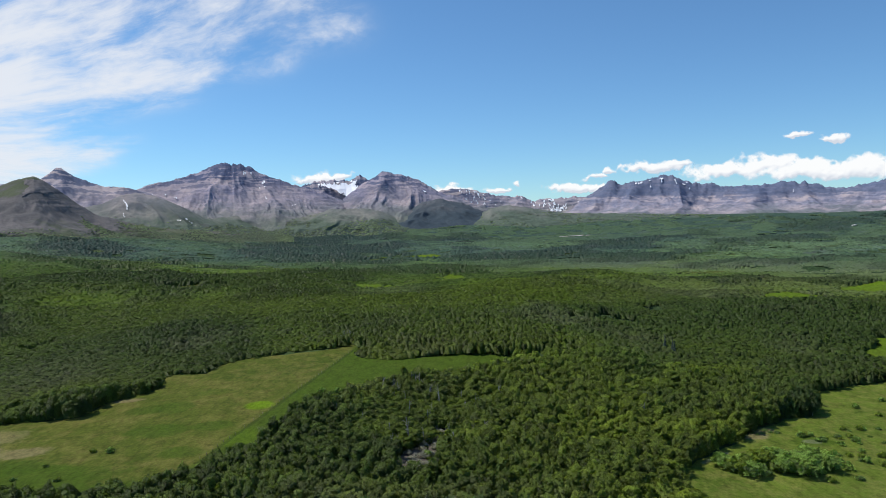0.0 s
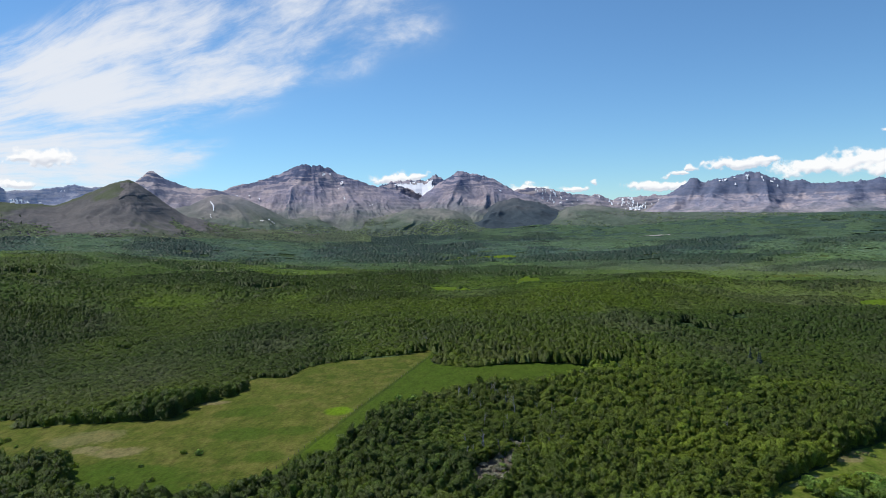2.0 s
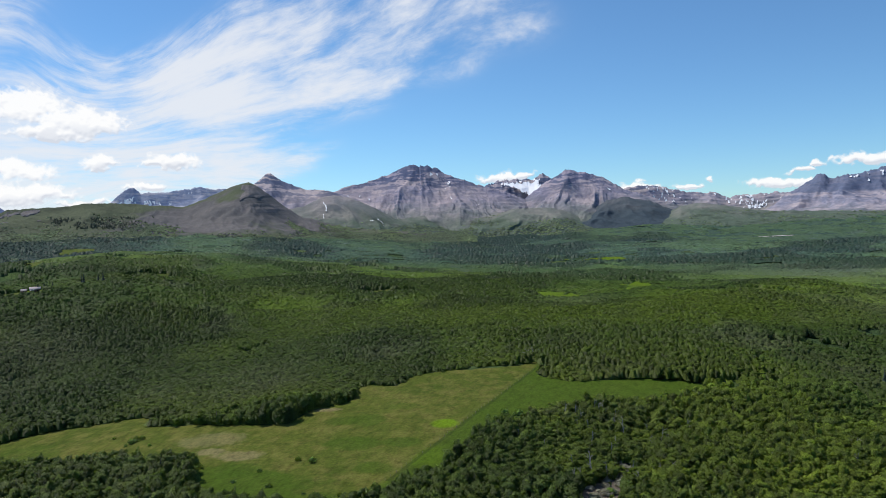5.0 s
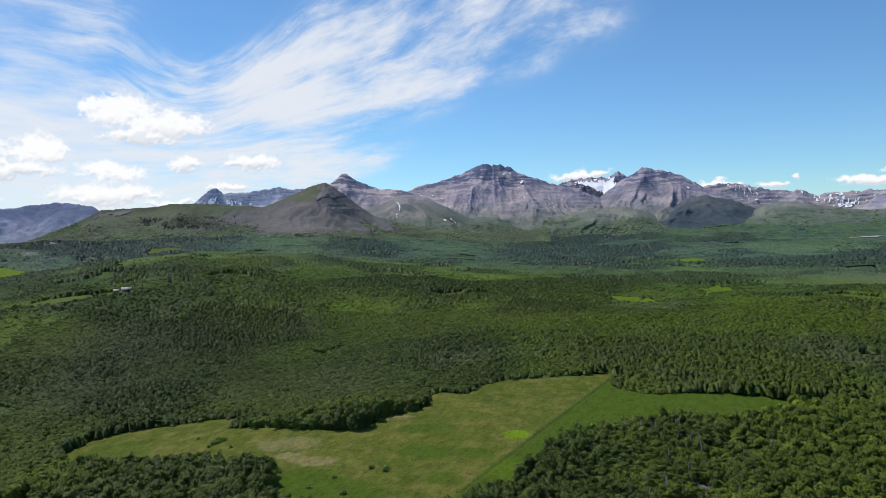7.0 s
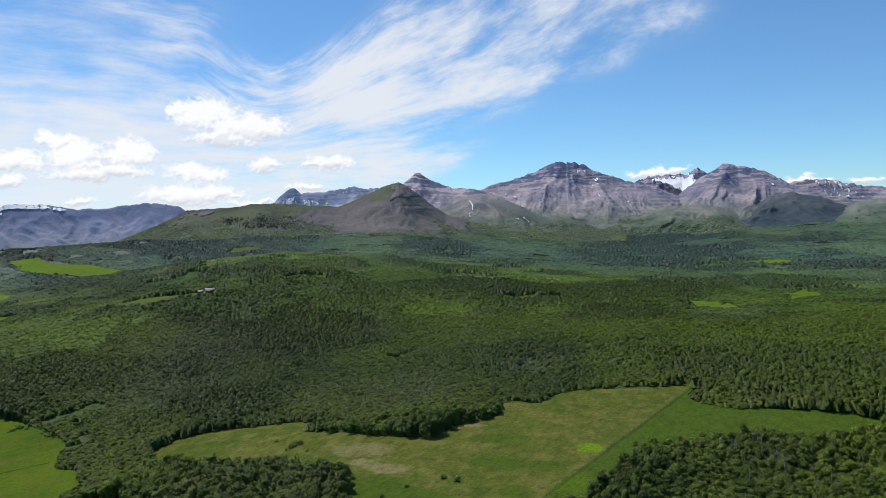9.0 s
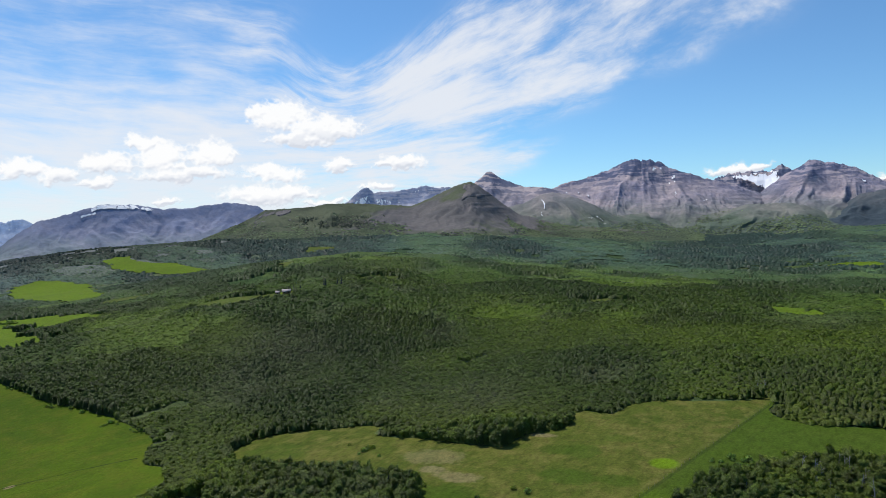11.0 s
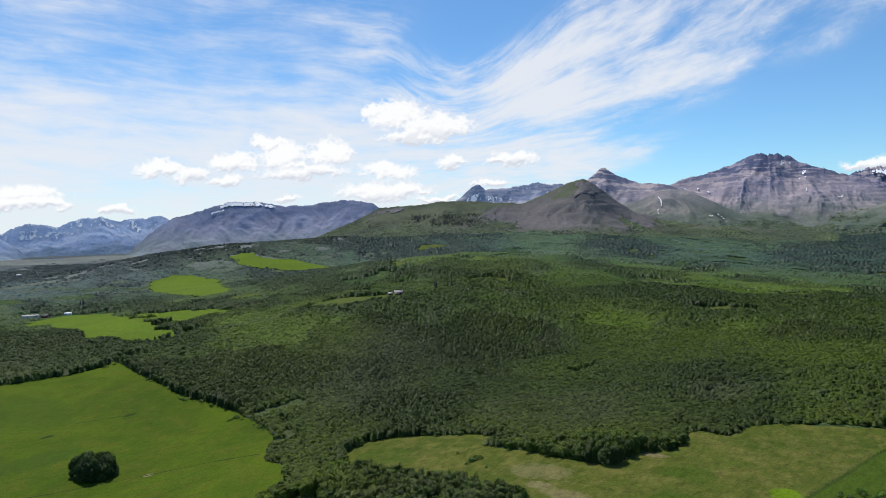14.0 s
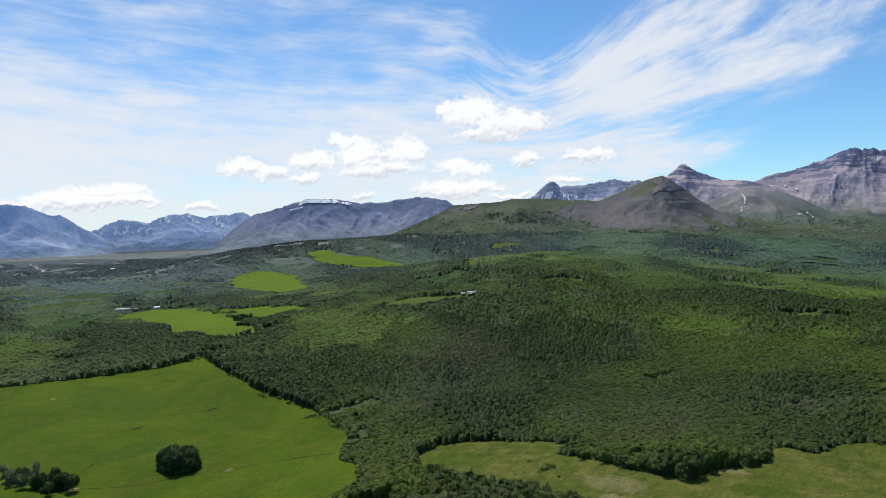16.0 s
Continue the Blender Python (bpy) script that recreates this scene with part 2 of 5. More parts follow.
def make_cirrus():
    """Streaky ice cloud: how thick it lies and how its strands run come with the sheet, the fibres from here."""
    m, add = nodes_of("cirrus")
    way = add("ShaderNodeSeparateColor", Color=add("ShaderNodeAttribute", {"attribute_name": "tint"}).outputs["Color"])
    cover, along, across = way.outputs[0], way.outputs[1], way.outputs[2]
    at_sky = add("ShaderNodeUVMap", {"uv_map": "way"}).outputs[0]
    drift = maths(add, "MULTIPLY", maths(add, "SUBTRACT", noise_of(add, at_sky, 0.09, 3.0, 0.5), 0.5), 1.6)
    bent = maths(add, "ADD", across, drift)
    strand = add("ShaderNodeCombineXYZ", X=maths(add, "MULTIPLY", along, 0.085), Y=maths(add, "MULTIPLY", bent, 0.40), Z=0.0).outputs[0]
    fibre = add("ShaderNodeCombineXYZ", X=maths(add, "MULTIPLY", along, 0.20), Y=maths(add, "MULTIPLY", bent, 1.15), Z=3.0).outputs[0]
    wide = noise_of(add, strand, 1.0, 6.0, 0.56, 0.35)
    thin = noise_of(add, fibre, 1.0, 7.0, 0.62, 0.3)
    soft = noise_of(add, at_sky, 0.33, 6.0, 0.58, 0.3)
    body = maths(add, "ADD", maths(add, "MULTIPLY", maths(add, "SUBTRACT", wide, 0.5), 1.5), maths(add, "MULTIPLY", maths(add, "SUBTRACT", thin, 0.5), 1.45))
    body = maths(add, "ADD", body, maths(add, "MULTIPLY", maths(add, "SUBTRACT", soft, 0.5), 0.5))
    some = add("ShaderNodeMapRange", {"interpolation_type": "SMOOTHSTEP"}, Value=cover, i1=0.02, i2=0.30, i3=0.0, i4=1.0).outputs[0]
    calm = add("ShaderNodeMapRange", {"interpolation_type": "SMOOTHSTEP"}, Value=add("ShaderNodeSeparateXYZ", Vector=at_sky).outputs["X"], i1=38.0, i2=52.0, i3=1.0, i4=0.55).outputs[0]
    d = maths(add, "ADD", cover, maths(add, "MULTIPLY", maths(add, "MULTIPLY", body, some), calm))
    a = add("ShaderNodeMapRange", {"interpolation_type": "SMOOTHERSTEP"}, Value=d, i1=-0.10, i2=1.10, i3=0.0, i4=0.93).outputs[0]
    glow = add("ShaderNodeEmission", Color=(0.90, 0.935, 1.0, 1), Strength=0.90)
    s = add("ShaderNodeMixShader", Fac=a, i1=add("ShaderNodeBsdfTransparent").outputs[0], i2=glow.outputs[0])
    add("ShaderNodeOutputMaterial", Surface=s.outputs[0])
    return m


def make_cumulus():
    """Heaped fair-weather cloud: its thickness and its sunlit and shaded sides come with each cloud."""
    m, add = nodes_of("cumulus")
    way = add("ShaderNodeSeparateColor", Color=add("ShaderNodeAttribute", {"attribute_name": "tint"}).outputs["Color"])
    at_sky = add("ShaderNodeUVMap", {"uv_map": "way"}).outputs[0]
    wisp = maths(add, "MULTIPLY", maths(add, "SUBTRACT", noise_of(add, at_sky, 2.2, 6.0, 0.62), 0.5), 0.5)
    d = maths(add, "ADD", way.outputs[0], wisp)
    a = add("ShaderNodeMapRange", {"interpolation_type": "SMOOTHSTEP"}, Value=d, i1=-0.20, i2=0.58, i3=0.0, i4=0.95).outputs[0]
    c = ramp(add, maths(add, "ADD", way.outputs[1], maths(add, "MULTIPLY", wisp, 0.25)), (0.12, (0.68, 0.715, 0.79)), (0.42, (0.86, 0.88, 0.925)), (0.66, (1.0, 1.0, 1.0)))
    glow = add("ShaderNodeEmission", Color=c, Strength=1.0)
    s = add("ShaderNodeMixShader", Fac=a, i1=add("ShaderNodeBsdfTransparent").outputs[0], i2=glow.outputs[0])
    add("ShaderNodeOutputMaterial", Surface=s.outputs[0])
    return m


CIRRUS, CUMULUS = make_cirrus(), make_cumulus()
DARKWET = make_grass("dark_hollow_grass", (0.030, 0.050, 0.010), (0.024, 0.040, 0.008), (0.05, 0.05, 0.02), 0.3)
GRAVEL = make_grass("pale_gravel", (0.42, 0.40, 0.35), (0.33, 0.31, 0.27), (0.5, 0.47, 0.42), 0.5)
FOLIAGE = make_foliage("foliage", 1.7, 2.2)
FOLIAGE_MID = make_foliage("foliage_of_the_hill", 1.1, 1.8, 0.26, 0.45, 0.40)
FOLIAGE_FAR = make_foliage("foliage_of_the_plain", 0, 0.8, 0.16)
GROUND = make_ground()
GREEN, WET, TAN, DAMP = (0.052, 0.092, 0.009), (0.120, 0.200, 0.008), (0.23, 0.19, 0.095), (0.030, 0.050, 0.010)
MEADOW = make_grass("meadow_grass", (0.092, 0.108, 0.018), (0.062, 0.089, 0.012), (0.20, 0.165, 0.050), 0.6, marks=[
    ("side", (-94, 247, -54, 429, 4.0), GREEN, 0.0), ("side", (-54, 429, -90, 252, 4.0), GREEN, 0.85),
    ("blot", (-119, 287, 13, 8), GREEN, 0.8), ("blot", (-123, 318, 8, 9), GREEN, 0.7), ("blot", (-97, 291, 9, 6), GREEN, 0.7), ("blot", (-136, 316, 9, 6), GREEN, 0.6),
    ("blot", (-159, 255, 14, 8), GREEN, 0.8), ("blot", (-100, 262, 9, 6), GREEN, 0.6), ("blot", (-112, 340, 12, 5), GREEN, 0.4), ("blot", (-290, 280, 20, 12), GREEN, 0.5),
    ("blot", (-84.5, 316, 6.2, 6.0, 0.12), WET, 0.95), ("blot", (-80, 276, 7, 11), WET, 0.22), ("blot", (-150, 243, 30, 12), GREEN, 0.85), ("blot", (-118, 228, 22, 9), GREEN, 0.8),
    ("blot", (-191, 291, 16, 9, 0.8), TAN, 0.4), ("blot", (-165, 271, 11, 5, 0.8), TAN, 0.55), ("blot", (-152, 333, 7, 3, 0.8), TAN, 0.7), ("blot", (-182, 276, 7, 4, 0.8), TAN, 0.6),
    ("stroke", (-94, 247, -56, 425, 2.0), TAN, 0.06), ("stroke", (-90, 250, -53, 425, 1.8), DAMP, 0.55)])
PASTURE = make_grass("pasture_grass", (0.082, 0.128, 0.007), (0.050, 0.090, 0.006), (0.112, 0.115, 0.014), 0.6, 0.7, marks=[
    ("blot", (-548, 190, 2.6, 4.5, 0.2), DAMP, 1.0), ("blot", (-542, 248, 2.2, 5.0, 0.2), DAMP, 1.0), ("blot", (-500, 168, 16, 26), GREEN, 0.85), ("blot", (-620, 200, 60, 30), GREEN, 0.5),
    ("stroke", (-560, 215, -542, 249, 1.6), DAMP, 0.7), ("blot", (-409, 196, 2.4, 2.8), TAN, 1.0), ("blot", (-452, 119, 2.4, 3.2), TAN, 1.0), ("blot", (-690, 169, 2, 2), TAN, 0.8)], grain=0.45)
GLADE = make_grass("glade_grass", (0.118, 0.162, 0.022), (0.074, 0.112, 0.015), (0.19, 0.18, 0.05), 0.7, 2.2, marks=[
    ("blot", (118, 271, 6, 4, 0.9), TAN, 0.7), ("blot", (124, 277, 4, 3, 0.9), TAN, 0.6), ("blot", (137, 264, 3.4, 2.2, 0.8), (0.32, 0.29, 0.22), 0.8), ("blot", (137, 264, 9, 5), GREEN, 0.7), ("stroke", (88, 244, 101, 254, 1.6), (0.24, 0.24, 0.16), 0.4)])
SLOPE_GRASS = make_grass("slope_grass", (0.088, 0.118, 0.020), (0.062, 0.094, 0.016), (0.125, 0.125, 0.038), 0.5)
HAY = make_grass("hay_grass", (0.105, 0.172, 0.010), (0.085, 0.140, 0.010), (0.13, 0.15, 0.02), 0.4, 0.5)
# purple-grey is the rock's own tone; some haze is mixed into these colours
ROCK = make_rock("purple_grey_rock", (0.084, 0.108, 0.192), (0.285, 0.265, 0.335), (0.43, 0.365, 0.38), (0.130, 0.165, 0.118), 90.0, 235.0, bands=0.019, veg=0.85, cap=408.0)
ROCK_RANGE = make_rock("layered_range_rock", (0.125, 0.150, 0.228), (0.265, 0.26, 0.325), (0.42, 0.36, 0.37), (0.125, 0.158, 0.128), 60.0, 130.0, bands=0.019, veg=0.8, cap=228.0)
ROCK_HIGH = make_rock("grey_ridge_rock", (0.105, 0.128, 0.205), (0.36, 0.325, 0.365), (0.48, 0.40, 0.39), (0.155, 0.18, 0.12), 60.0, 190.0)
# airlight haze put into the next three rock colours, lighter and bluer than bare rock
ROCK_FAR = make_rock("haze_blue_rock", (0.40, 0.53, 0.75), (0.48, 0.58, 0.76), (0.53, 0.60, 0.74), (0.33, 0.43, 0.52), 0.0, 60.0, layers=0.8)
ROCK_LEFT = make_rock("haze_brown_rock", (0.185, 0.225, 0.355), (0.24, 0.27, 0.385), (0.285, 0.295, 0.38), (0.215, 0.27, 0.285), 10.0, 130.0, layers=0.6)
ROCK_BLUE = make_rock("hazy_ridge_rock", (0.26, 0.30, 0.42), (0.42, 0.43, 0.52), (0.50, 0.48, 0.53), (0.20, 0.22, 0.16), 40.0, 120.0)
HILL = make_rock("turf_hill_rock", (0.080, 0.080, 0.094), (0.116, 0.112, 0.112), (0.152, 0.141, 0.136), (0.116, 0.140, 0.076), 62.0, 104.0, 0.03, 0.95, aspect=0.9, layers=0.15)
FOOT = make_rock("foothill_turf", (0.16, 0.165, 0.195), (0.245, 0.235, 0.245), (0.32, 0.285, 0.272), (0.122, 0.162, 0.118), 90.0, 230.0, 0.03, layers=0.5)
# shade of the mountain's flank put into the dark wood colours
SHADED_SPUR = make_rock("shaded_spur_woodland", (0.07, 0.09, 0.12), (0.14, 0.15, 0.16), (0.19, 0.185, 0.185), (0.058, 0.084, 0.104), 120.0, 330.0, 0.03, 0.95, layers=0.3)
OUTCROP = make_rock("dark_outcrop_rock", (0.095, 0.092, 0.102), (0.135, 0.128, 0.13), (0.19, 0.172, 0.165), (0.12, 0.14, 0.07), -50.0, -10.0, 0.02, layers=0.25)
BARK = plain("pale_bark", (0.38, 0.36, 0.30), 0.9, 0.0, 0.6, 6.0)
NEEDLE = plain("dark_needles", (0.028, 0.048, 0.030), 0.9, 0.0, 0.6, 1.5)
POSTWOOD = plain("weathered_post_wood", (0.17, 0.15, 0.125), 0.9, 0.0, 0.5, 3.0)
DEADWOOD = plain("grey_deadwood", (0.36, 0.34, 0.31), 0.9, 0.0, 0.5, 3.0)
TIMBER = plain("brown_timber", (0.16, 0.095, 0.055), 0.8, 0.0, 0.5, 3.0)
SHEET = plain("pale_metal_sheet", (0.62, 0.62, 0.63), 0.45, 0.3, 0.3, 1.0)
WHITE = plain("white_paint", (0.78, 0.77, 0.74), 0.6, 0.0, 0.25, 1.5)
DARKROOF = plain("dark_roof", (0.06, 0.06, 0.07), 0.7, 0.0, 0.4, 2.0)
REDWALL = plain("weathered_red_wall", (0.22, 0.09, 0.075), 0.8, 0.0, 0.4, 1.5)
PANE = plain("window_glass", (0.03, 0.04, 0.05), 0.08, 0.0, 0.1, 1.0, 0.7)
WATER = plain("lake_water", (0.05, 0.09, 0.13), 0.12, 0.0, 0.1, 0.01, 0.6)
SOIL = plain("brown_soil", (0.125, 0.10, 0.075), 0.95, 0.0, 0.6, 0.5)
BROWNROOF = plain("weathered_brown_roof", (0.30, 0.265, 0.25), 0.75, 0.0, 0.4, 1.0)
TANROOF = plain("tan_roof", (0.40, 0.36, 0.33), 0.7, 0.0, 0.3, 1.0)
SNOW = plain("old_snow", (0.93, 0.94, 0.96), 0.6, 0.0, 0.06, 0.05)

# ---- land ----
def lattice(ix, iy, seed):
    h = (ix * 374761393 + iy * 668265263 + seed * 1442695041) & 0xFFFFFFFF
    h = ((h ^ (h >> 13)) * 1274126177) & 0xFFFFFFFF
    return ((h ^ (h >> 16)) & 0xFFFF) / 65535.0


def vnoise(x, y, seed=0):
    """Smooth value noise between -1 and 1."""
    x, y = np.asarray(x, float), np.asarray(y, float)
    ix, iy = np.floor(x).astype(np.int64), np.floor(y).astype(np.int64)
    u, v = x - ix, y - iy
    u, v = u * u * u * (u * (u * 6 - 15) + 10), v * v * v * (v * (v * 6 - 15) + 10)
    a = lattice(ix, iy, seed) * (1 - u) + lattice(ix + 1, iy, seed) * u
    b = lattice(ix, iy + 1, seed) * (1 - u) + lattice(ix + 1, iy + 1, seed) * u
    return 2 * (a * (1 - v) + b * v) - 1


def fbm(x, y, octaves=4, seed=0, gain=0.5):
    total, amp = 0.0, 1.0
    for k in range(octaves):
        total = total + amp * vnoise(x * 2 ** k + 17.3 * k, y * 2 ** k - 9.1 * k, seed + k)
        amp *= gain
    return total


def ridged(x, y, octaves=4, seed=0):
    total, amp = 0.0, 1.0
    for k in range(octaves):
        total = total + amp * (1 - 2 * np.abs(vnoise(x * 2 ** k + 5.7 * k, y * 2 ** k + 3.3 * k, seed + k)))
        amp *= 0.5
    return total


def smooth(a, b, x):
    t = np.clip((np.asarray(x, float) - a) / (b - a), 0, 1)
    return t * t * (3 - 2 * t)


# rises and hollows of the plain: x, y, reach, height
HILLS = [
    (0, 400, 150, -8.9), (-150, 330, 150, 9.4), (130, 330, 170, -5.0), (-400, 230, 170, -12.6), (-650, 100, 260, -12.6),
    (-580, 600, 110, 26.1), (-600, 420, 160, 9.6), (-180, 560, 180, -2.6), (60, 520, 200, 24.6), (-430, 830, 230, 15.4),
    (-850, 1040, 250, 52.2), (-1100, 780, 300, 13.1), (0, 950, 400, 12.9), (300, 1350, 500, -10.5), (-1450, 1150, 350, -15.2),
    (-1600, 2100, 600, 93.2), (-2010, 1256, 330, 60.0), (-800, 1900, 550, -5.8), (-2100, 700, 600, -12.4), (-300, 1500, 400, -1.7),
    (-800, 380, 220, 6.6), (400, 2600, 800, 17.1), (-1000, 250, 350, -10.2)]


def land(x, y):
    """Height of the ground."""
    x, y = np.asarray(x, float), np.asarray(y, float)
    z = np.full(np.broadcast(x, y).shape, -6.0)
    for hx, hy, s, h in HILLS:
        z = z + h * np.exp(-((x - hx) ** 2 + (y - hy) ** 2) / (2 * s * s))
    r, az = np.hypot(x, y), np.degrees(np.arctan2(-x, y))
    lift = 85 * smooth(10, -8, az) + 60 * smooth(-8, 10, az) * smooth(50, 30, az)
    z = z + lift * smooth(2700, 3600, r) * smooth(-120, -60, az)
    far = smooth(300, 1500, r)
    # folds of the wooded slopes, away from the clearings and the house
    fold = smooth(450, 600, r) * smooth(60, 50, az) * (1 - np.exp(-((x + 588) ** 2 + (y - 594) ** 2) / 9000))
    z = z + 4.2 * fold * (ridged(x / 150 + 0.3 * y / 150, y / 110, 3, 15) - 0.3)
    return z + 2.0 * far * fbm(x / 160, y / 160, 3, 5) + 5.0 * smooth(900, 2600, r) * fbm(x / 420, y / 420, 3, 9)


def inside(poly, x, y):
    """Which points lie in the polygon."""
    hit = np.zeros(np.shape(x), bool)
    for (ax, ay), (bx, by) in zip(poly, poly[1:] + poly[:1]):
        cut = (ay > y) != (by > y)
        hit ^= cut & (x < (bx - ax) * (y - ay) / ((by - ay) or 1e-9) + ax)
    return hit


def rounded(poly, step, rough, seed):
    """The polygon's outline, softened and made uneven."""
    p = np.array(poly, float)
    for _ in range(2):
        q = np.roll(p, -1, 0)
        p = np.stack([0.75 * p + 0.25 * q, 0.25 * p + 0.75 * q], 1).reshape(-1, 2)
    out = []
    for a, b in zip(p, np.roll(p, -1, 0)):
        n = max(1, int(np.hypot(*(b - a)) / step))
        out += [a + (b - a) * k / n for k in range(n)]
    p = np.array(out)
    s = rough * step
    p[:, 0] += s * fbm(p[:, 0] / (step * 3), p[:, 1] / (step * 3), 3, seed)
    p[:, 1] += s * fbm(p[:, 0] / (step * 3) + 40, p[:, 1] / (step * 3), 3, seed + 7)
    return [tuple(v) for v in p]


def raw_mesh(name, verts, tris, mat, parent=None, smooth_faces=True, tint=None, uv=None):
    """One mesh object from arrays of corners and triangles."""
    me = bpy.data.meshes.new(name)
    verts, tris = np.asarray(verts, np.float32), np.asarray(tris, np.int32)
    me.vertices.add(len(verts))
    me.vertices.foreach_set("co", verts.ravel())
    me.loops.add(tris.size)
    me.loops.foreach_set("vertex_index", tris.ravel())
    me.polygons.add(len(tris))
    me.polygons.foreach_set("loop_start", np.arange(0, tris.size, 3, dtype=np.int32))
    if smooth_faces:
        me.polygons.foreach_set("use_smooth", np.ones(len(tris), bool))
    if tint is not None:
        at = me.attributes.new("tint", "FLOAT_COLOR", "POINT")
        at.data.foreach_set("color", np.c_[tint, np.ones(len(tint))].astype(np.float32).ravel())
    if uv is not None:
        layer = me.uv_layers.new(name="way")
        layer.data.foreach_set("uv", np.asarray(uv, np.float32)[tris.ravel()].ravel())
    me.materials.append(mat)
    me.update(calc_edges=True)
    ob = new(name, me)
    if parent is not None:
        ob.parent = parent
    return ob


def grid_tris(rows, cols, wrap=False):
    i = np.arange(rows - 1)[:, None] * cols
    j = np.arange(cols if wrap else cols - 1)[None, :]
    k = (j + 1) % cols
    a, b, c, d = i + j, i + k, i + cols + k, i + cols + j
    return np.concatenate([np.stack([a, b, c], -1).reshape(-1, 3), np.stack([a, c, d], -1).reshape(-1, 3)])


def build_ground():
    r = 25 * (4880 / 25) ** (np.arange(190) / 189)
    az = np.radians(np.arange(0, 360, 1.25))
    rr, aa = np.meshgrid(r, az, indexing="ij")
    x, y = -rr * np.sin(aa), rr * np.cos(aa)
    v = np.stack([x, y, land(x, y)], -1).reshape(-1, 3)
    v = np.vstack([v, [[0, 0, float(land(0, 0))]]])
    t = grid_tris(len(r), len(az), True)[:, ::-1]
    j = np.arange(len(az))
    cap = np.stack([np.full(len(az), len(v) - 1), (j + 1) % len(az), j], -1)[:, ::-1]
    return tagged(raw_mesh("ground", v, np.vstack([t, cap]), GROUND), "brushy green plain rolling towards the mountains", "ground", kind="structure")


build_ground()

# clearings, as outlines in plan
MEADOW_PLAN = [
    (-308, 315), (-279, 320), (-259, 330), (-245, 328), (-238, 312), (-209, 316), (-162, 308), (-160, 321), (-160, 335), (-138, 347),
    (-150, 365), (-148, 377), (-124, 375), (-129, 395), (-116, 404), (-91, 416), (-64, 424), (-55, 435), (-53, 404), (-41, 395),
    (-16, 395), (8, 403), (41, 401), (34, 364), (12, 347), (-14, 343), (-45, 334), (-53, 312), (-61, 299), (-66, 278),
    (-70, 256), (-82, 238), (-96, 221), (-102, 216), (-136, 214), (-153, 225), (-164, 236), (-168, 248), (-177, 255), (-226, 259),
    (-263, 253), (-291, 250), (-324, 275), (-324, 291)]
PASTURE_PLAN = [
    (-860, 60), (-775, 144), (-763, 190), (-732, 233), (-712, 275), (-709, 304), (-733, 321), (-644, 306), (-560, 294), (-518, 298),
    (-482, 297), (-439, 290), (-404, 283), (-377, 255), (-362, 247), (-344, 247), (-304, 217), (-290, 120), (-420, 20), (-640, -20)]
RIGHT_PLAN = [(74, 219), (76, 230), (88, 246), (100, 255), (120, 274), (136, 290), (152, 293), (166, 326), (185, 330), (216, 347), (300, 400), (330, 260), (200, 140), (90, 150)]
FIELD_PLANS = [
    [(-1188, 395), (-1182, 471), (-1065, 487), (-967, 467), (-762, 418), (-782, 377), (-809, 351), (-915, 363), (-982, 375), (-1126, 378)],
    [(-1050, 496), (-1003, 522), (-880, 561), (-840, 522), (-868, 494), (-822, 451), (-873, 458), (-950, 476)],
    [(-1548, 737), (-1700, 888), (-1526, 919), (-1300, 809), (-1076, 669), (-1195, 658)],
    [(-1770, 1114), (-1811, 1189), (-1672, 1154), (-1384, 1201), (-1345, 1130), (-1594, 1028)],
    [(-114, 845), (-93, 880), (-52, 819), (-76, 775)],
    [(310, 590), (300, 660), (340, 700), (380, 650)],
    [(420, 720), (470, 850), (560, 900), (540, 760)],
    [(-160, 1750), (-90, 1830), (40, 1800), (-60, 1720)],
    [(-9, 1068), (23, 1136), (18, 968), (-4, 938)],
    [(226, 382), (248, 407), (273, 439), (330, 450), (290, 380)]]


def clearing(name, poly, mat, step, label, category, kind="structure", rough=0.5, lift=0.3):
    """Grass of a clearing, laid on the ground."""
    from mathutils import geometry
    edge = rounded(poly, step, rough, len(poly))
    e = np.array(edge)
    gx, gy = np.meshgrid(np.arange(e[:, 0].min(), e[:, 0].max(), step * 1.6), np.arange(e[:, 1].min(), e[:, 1].max(), step * 1.6))
    gx, gy = gx.ravel() + step * 0.4 * vnoise(gx.ravel() * 3.1, gy.ravel() * 2.7), gy.ravel()
    keep = inside(edge, gx, gy)
    pts = [Vector(p) for p in edge] + [Vector(p) for p in zip(gx[keep], gy[keep])]
    n = len(edge)
    co, _, faces, _, _, _ = geometry.delaunay_2d_cdt(pts, [], [list(range(n))], 1, 0.01)
    co = np.array([tuple(c) for c in co])
    v = np.c_[co, land(co[:, 0], co[:, 1]) + lift]
    t = np.array([f[:3] for f in faces])
    a, b, c = v[t[:, 0]], v[t[:, 1]], v[t[:, 2]]
    up = np.cross(b - a, c - a)[:, 2] > 0
    t[~up] = t[~up][:, ::-1]
    return edge, tagged(raw_mesh(name, v, t, mat), label, category, kind=kind)


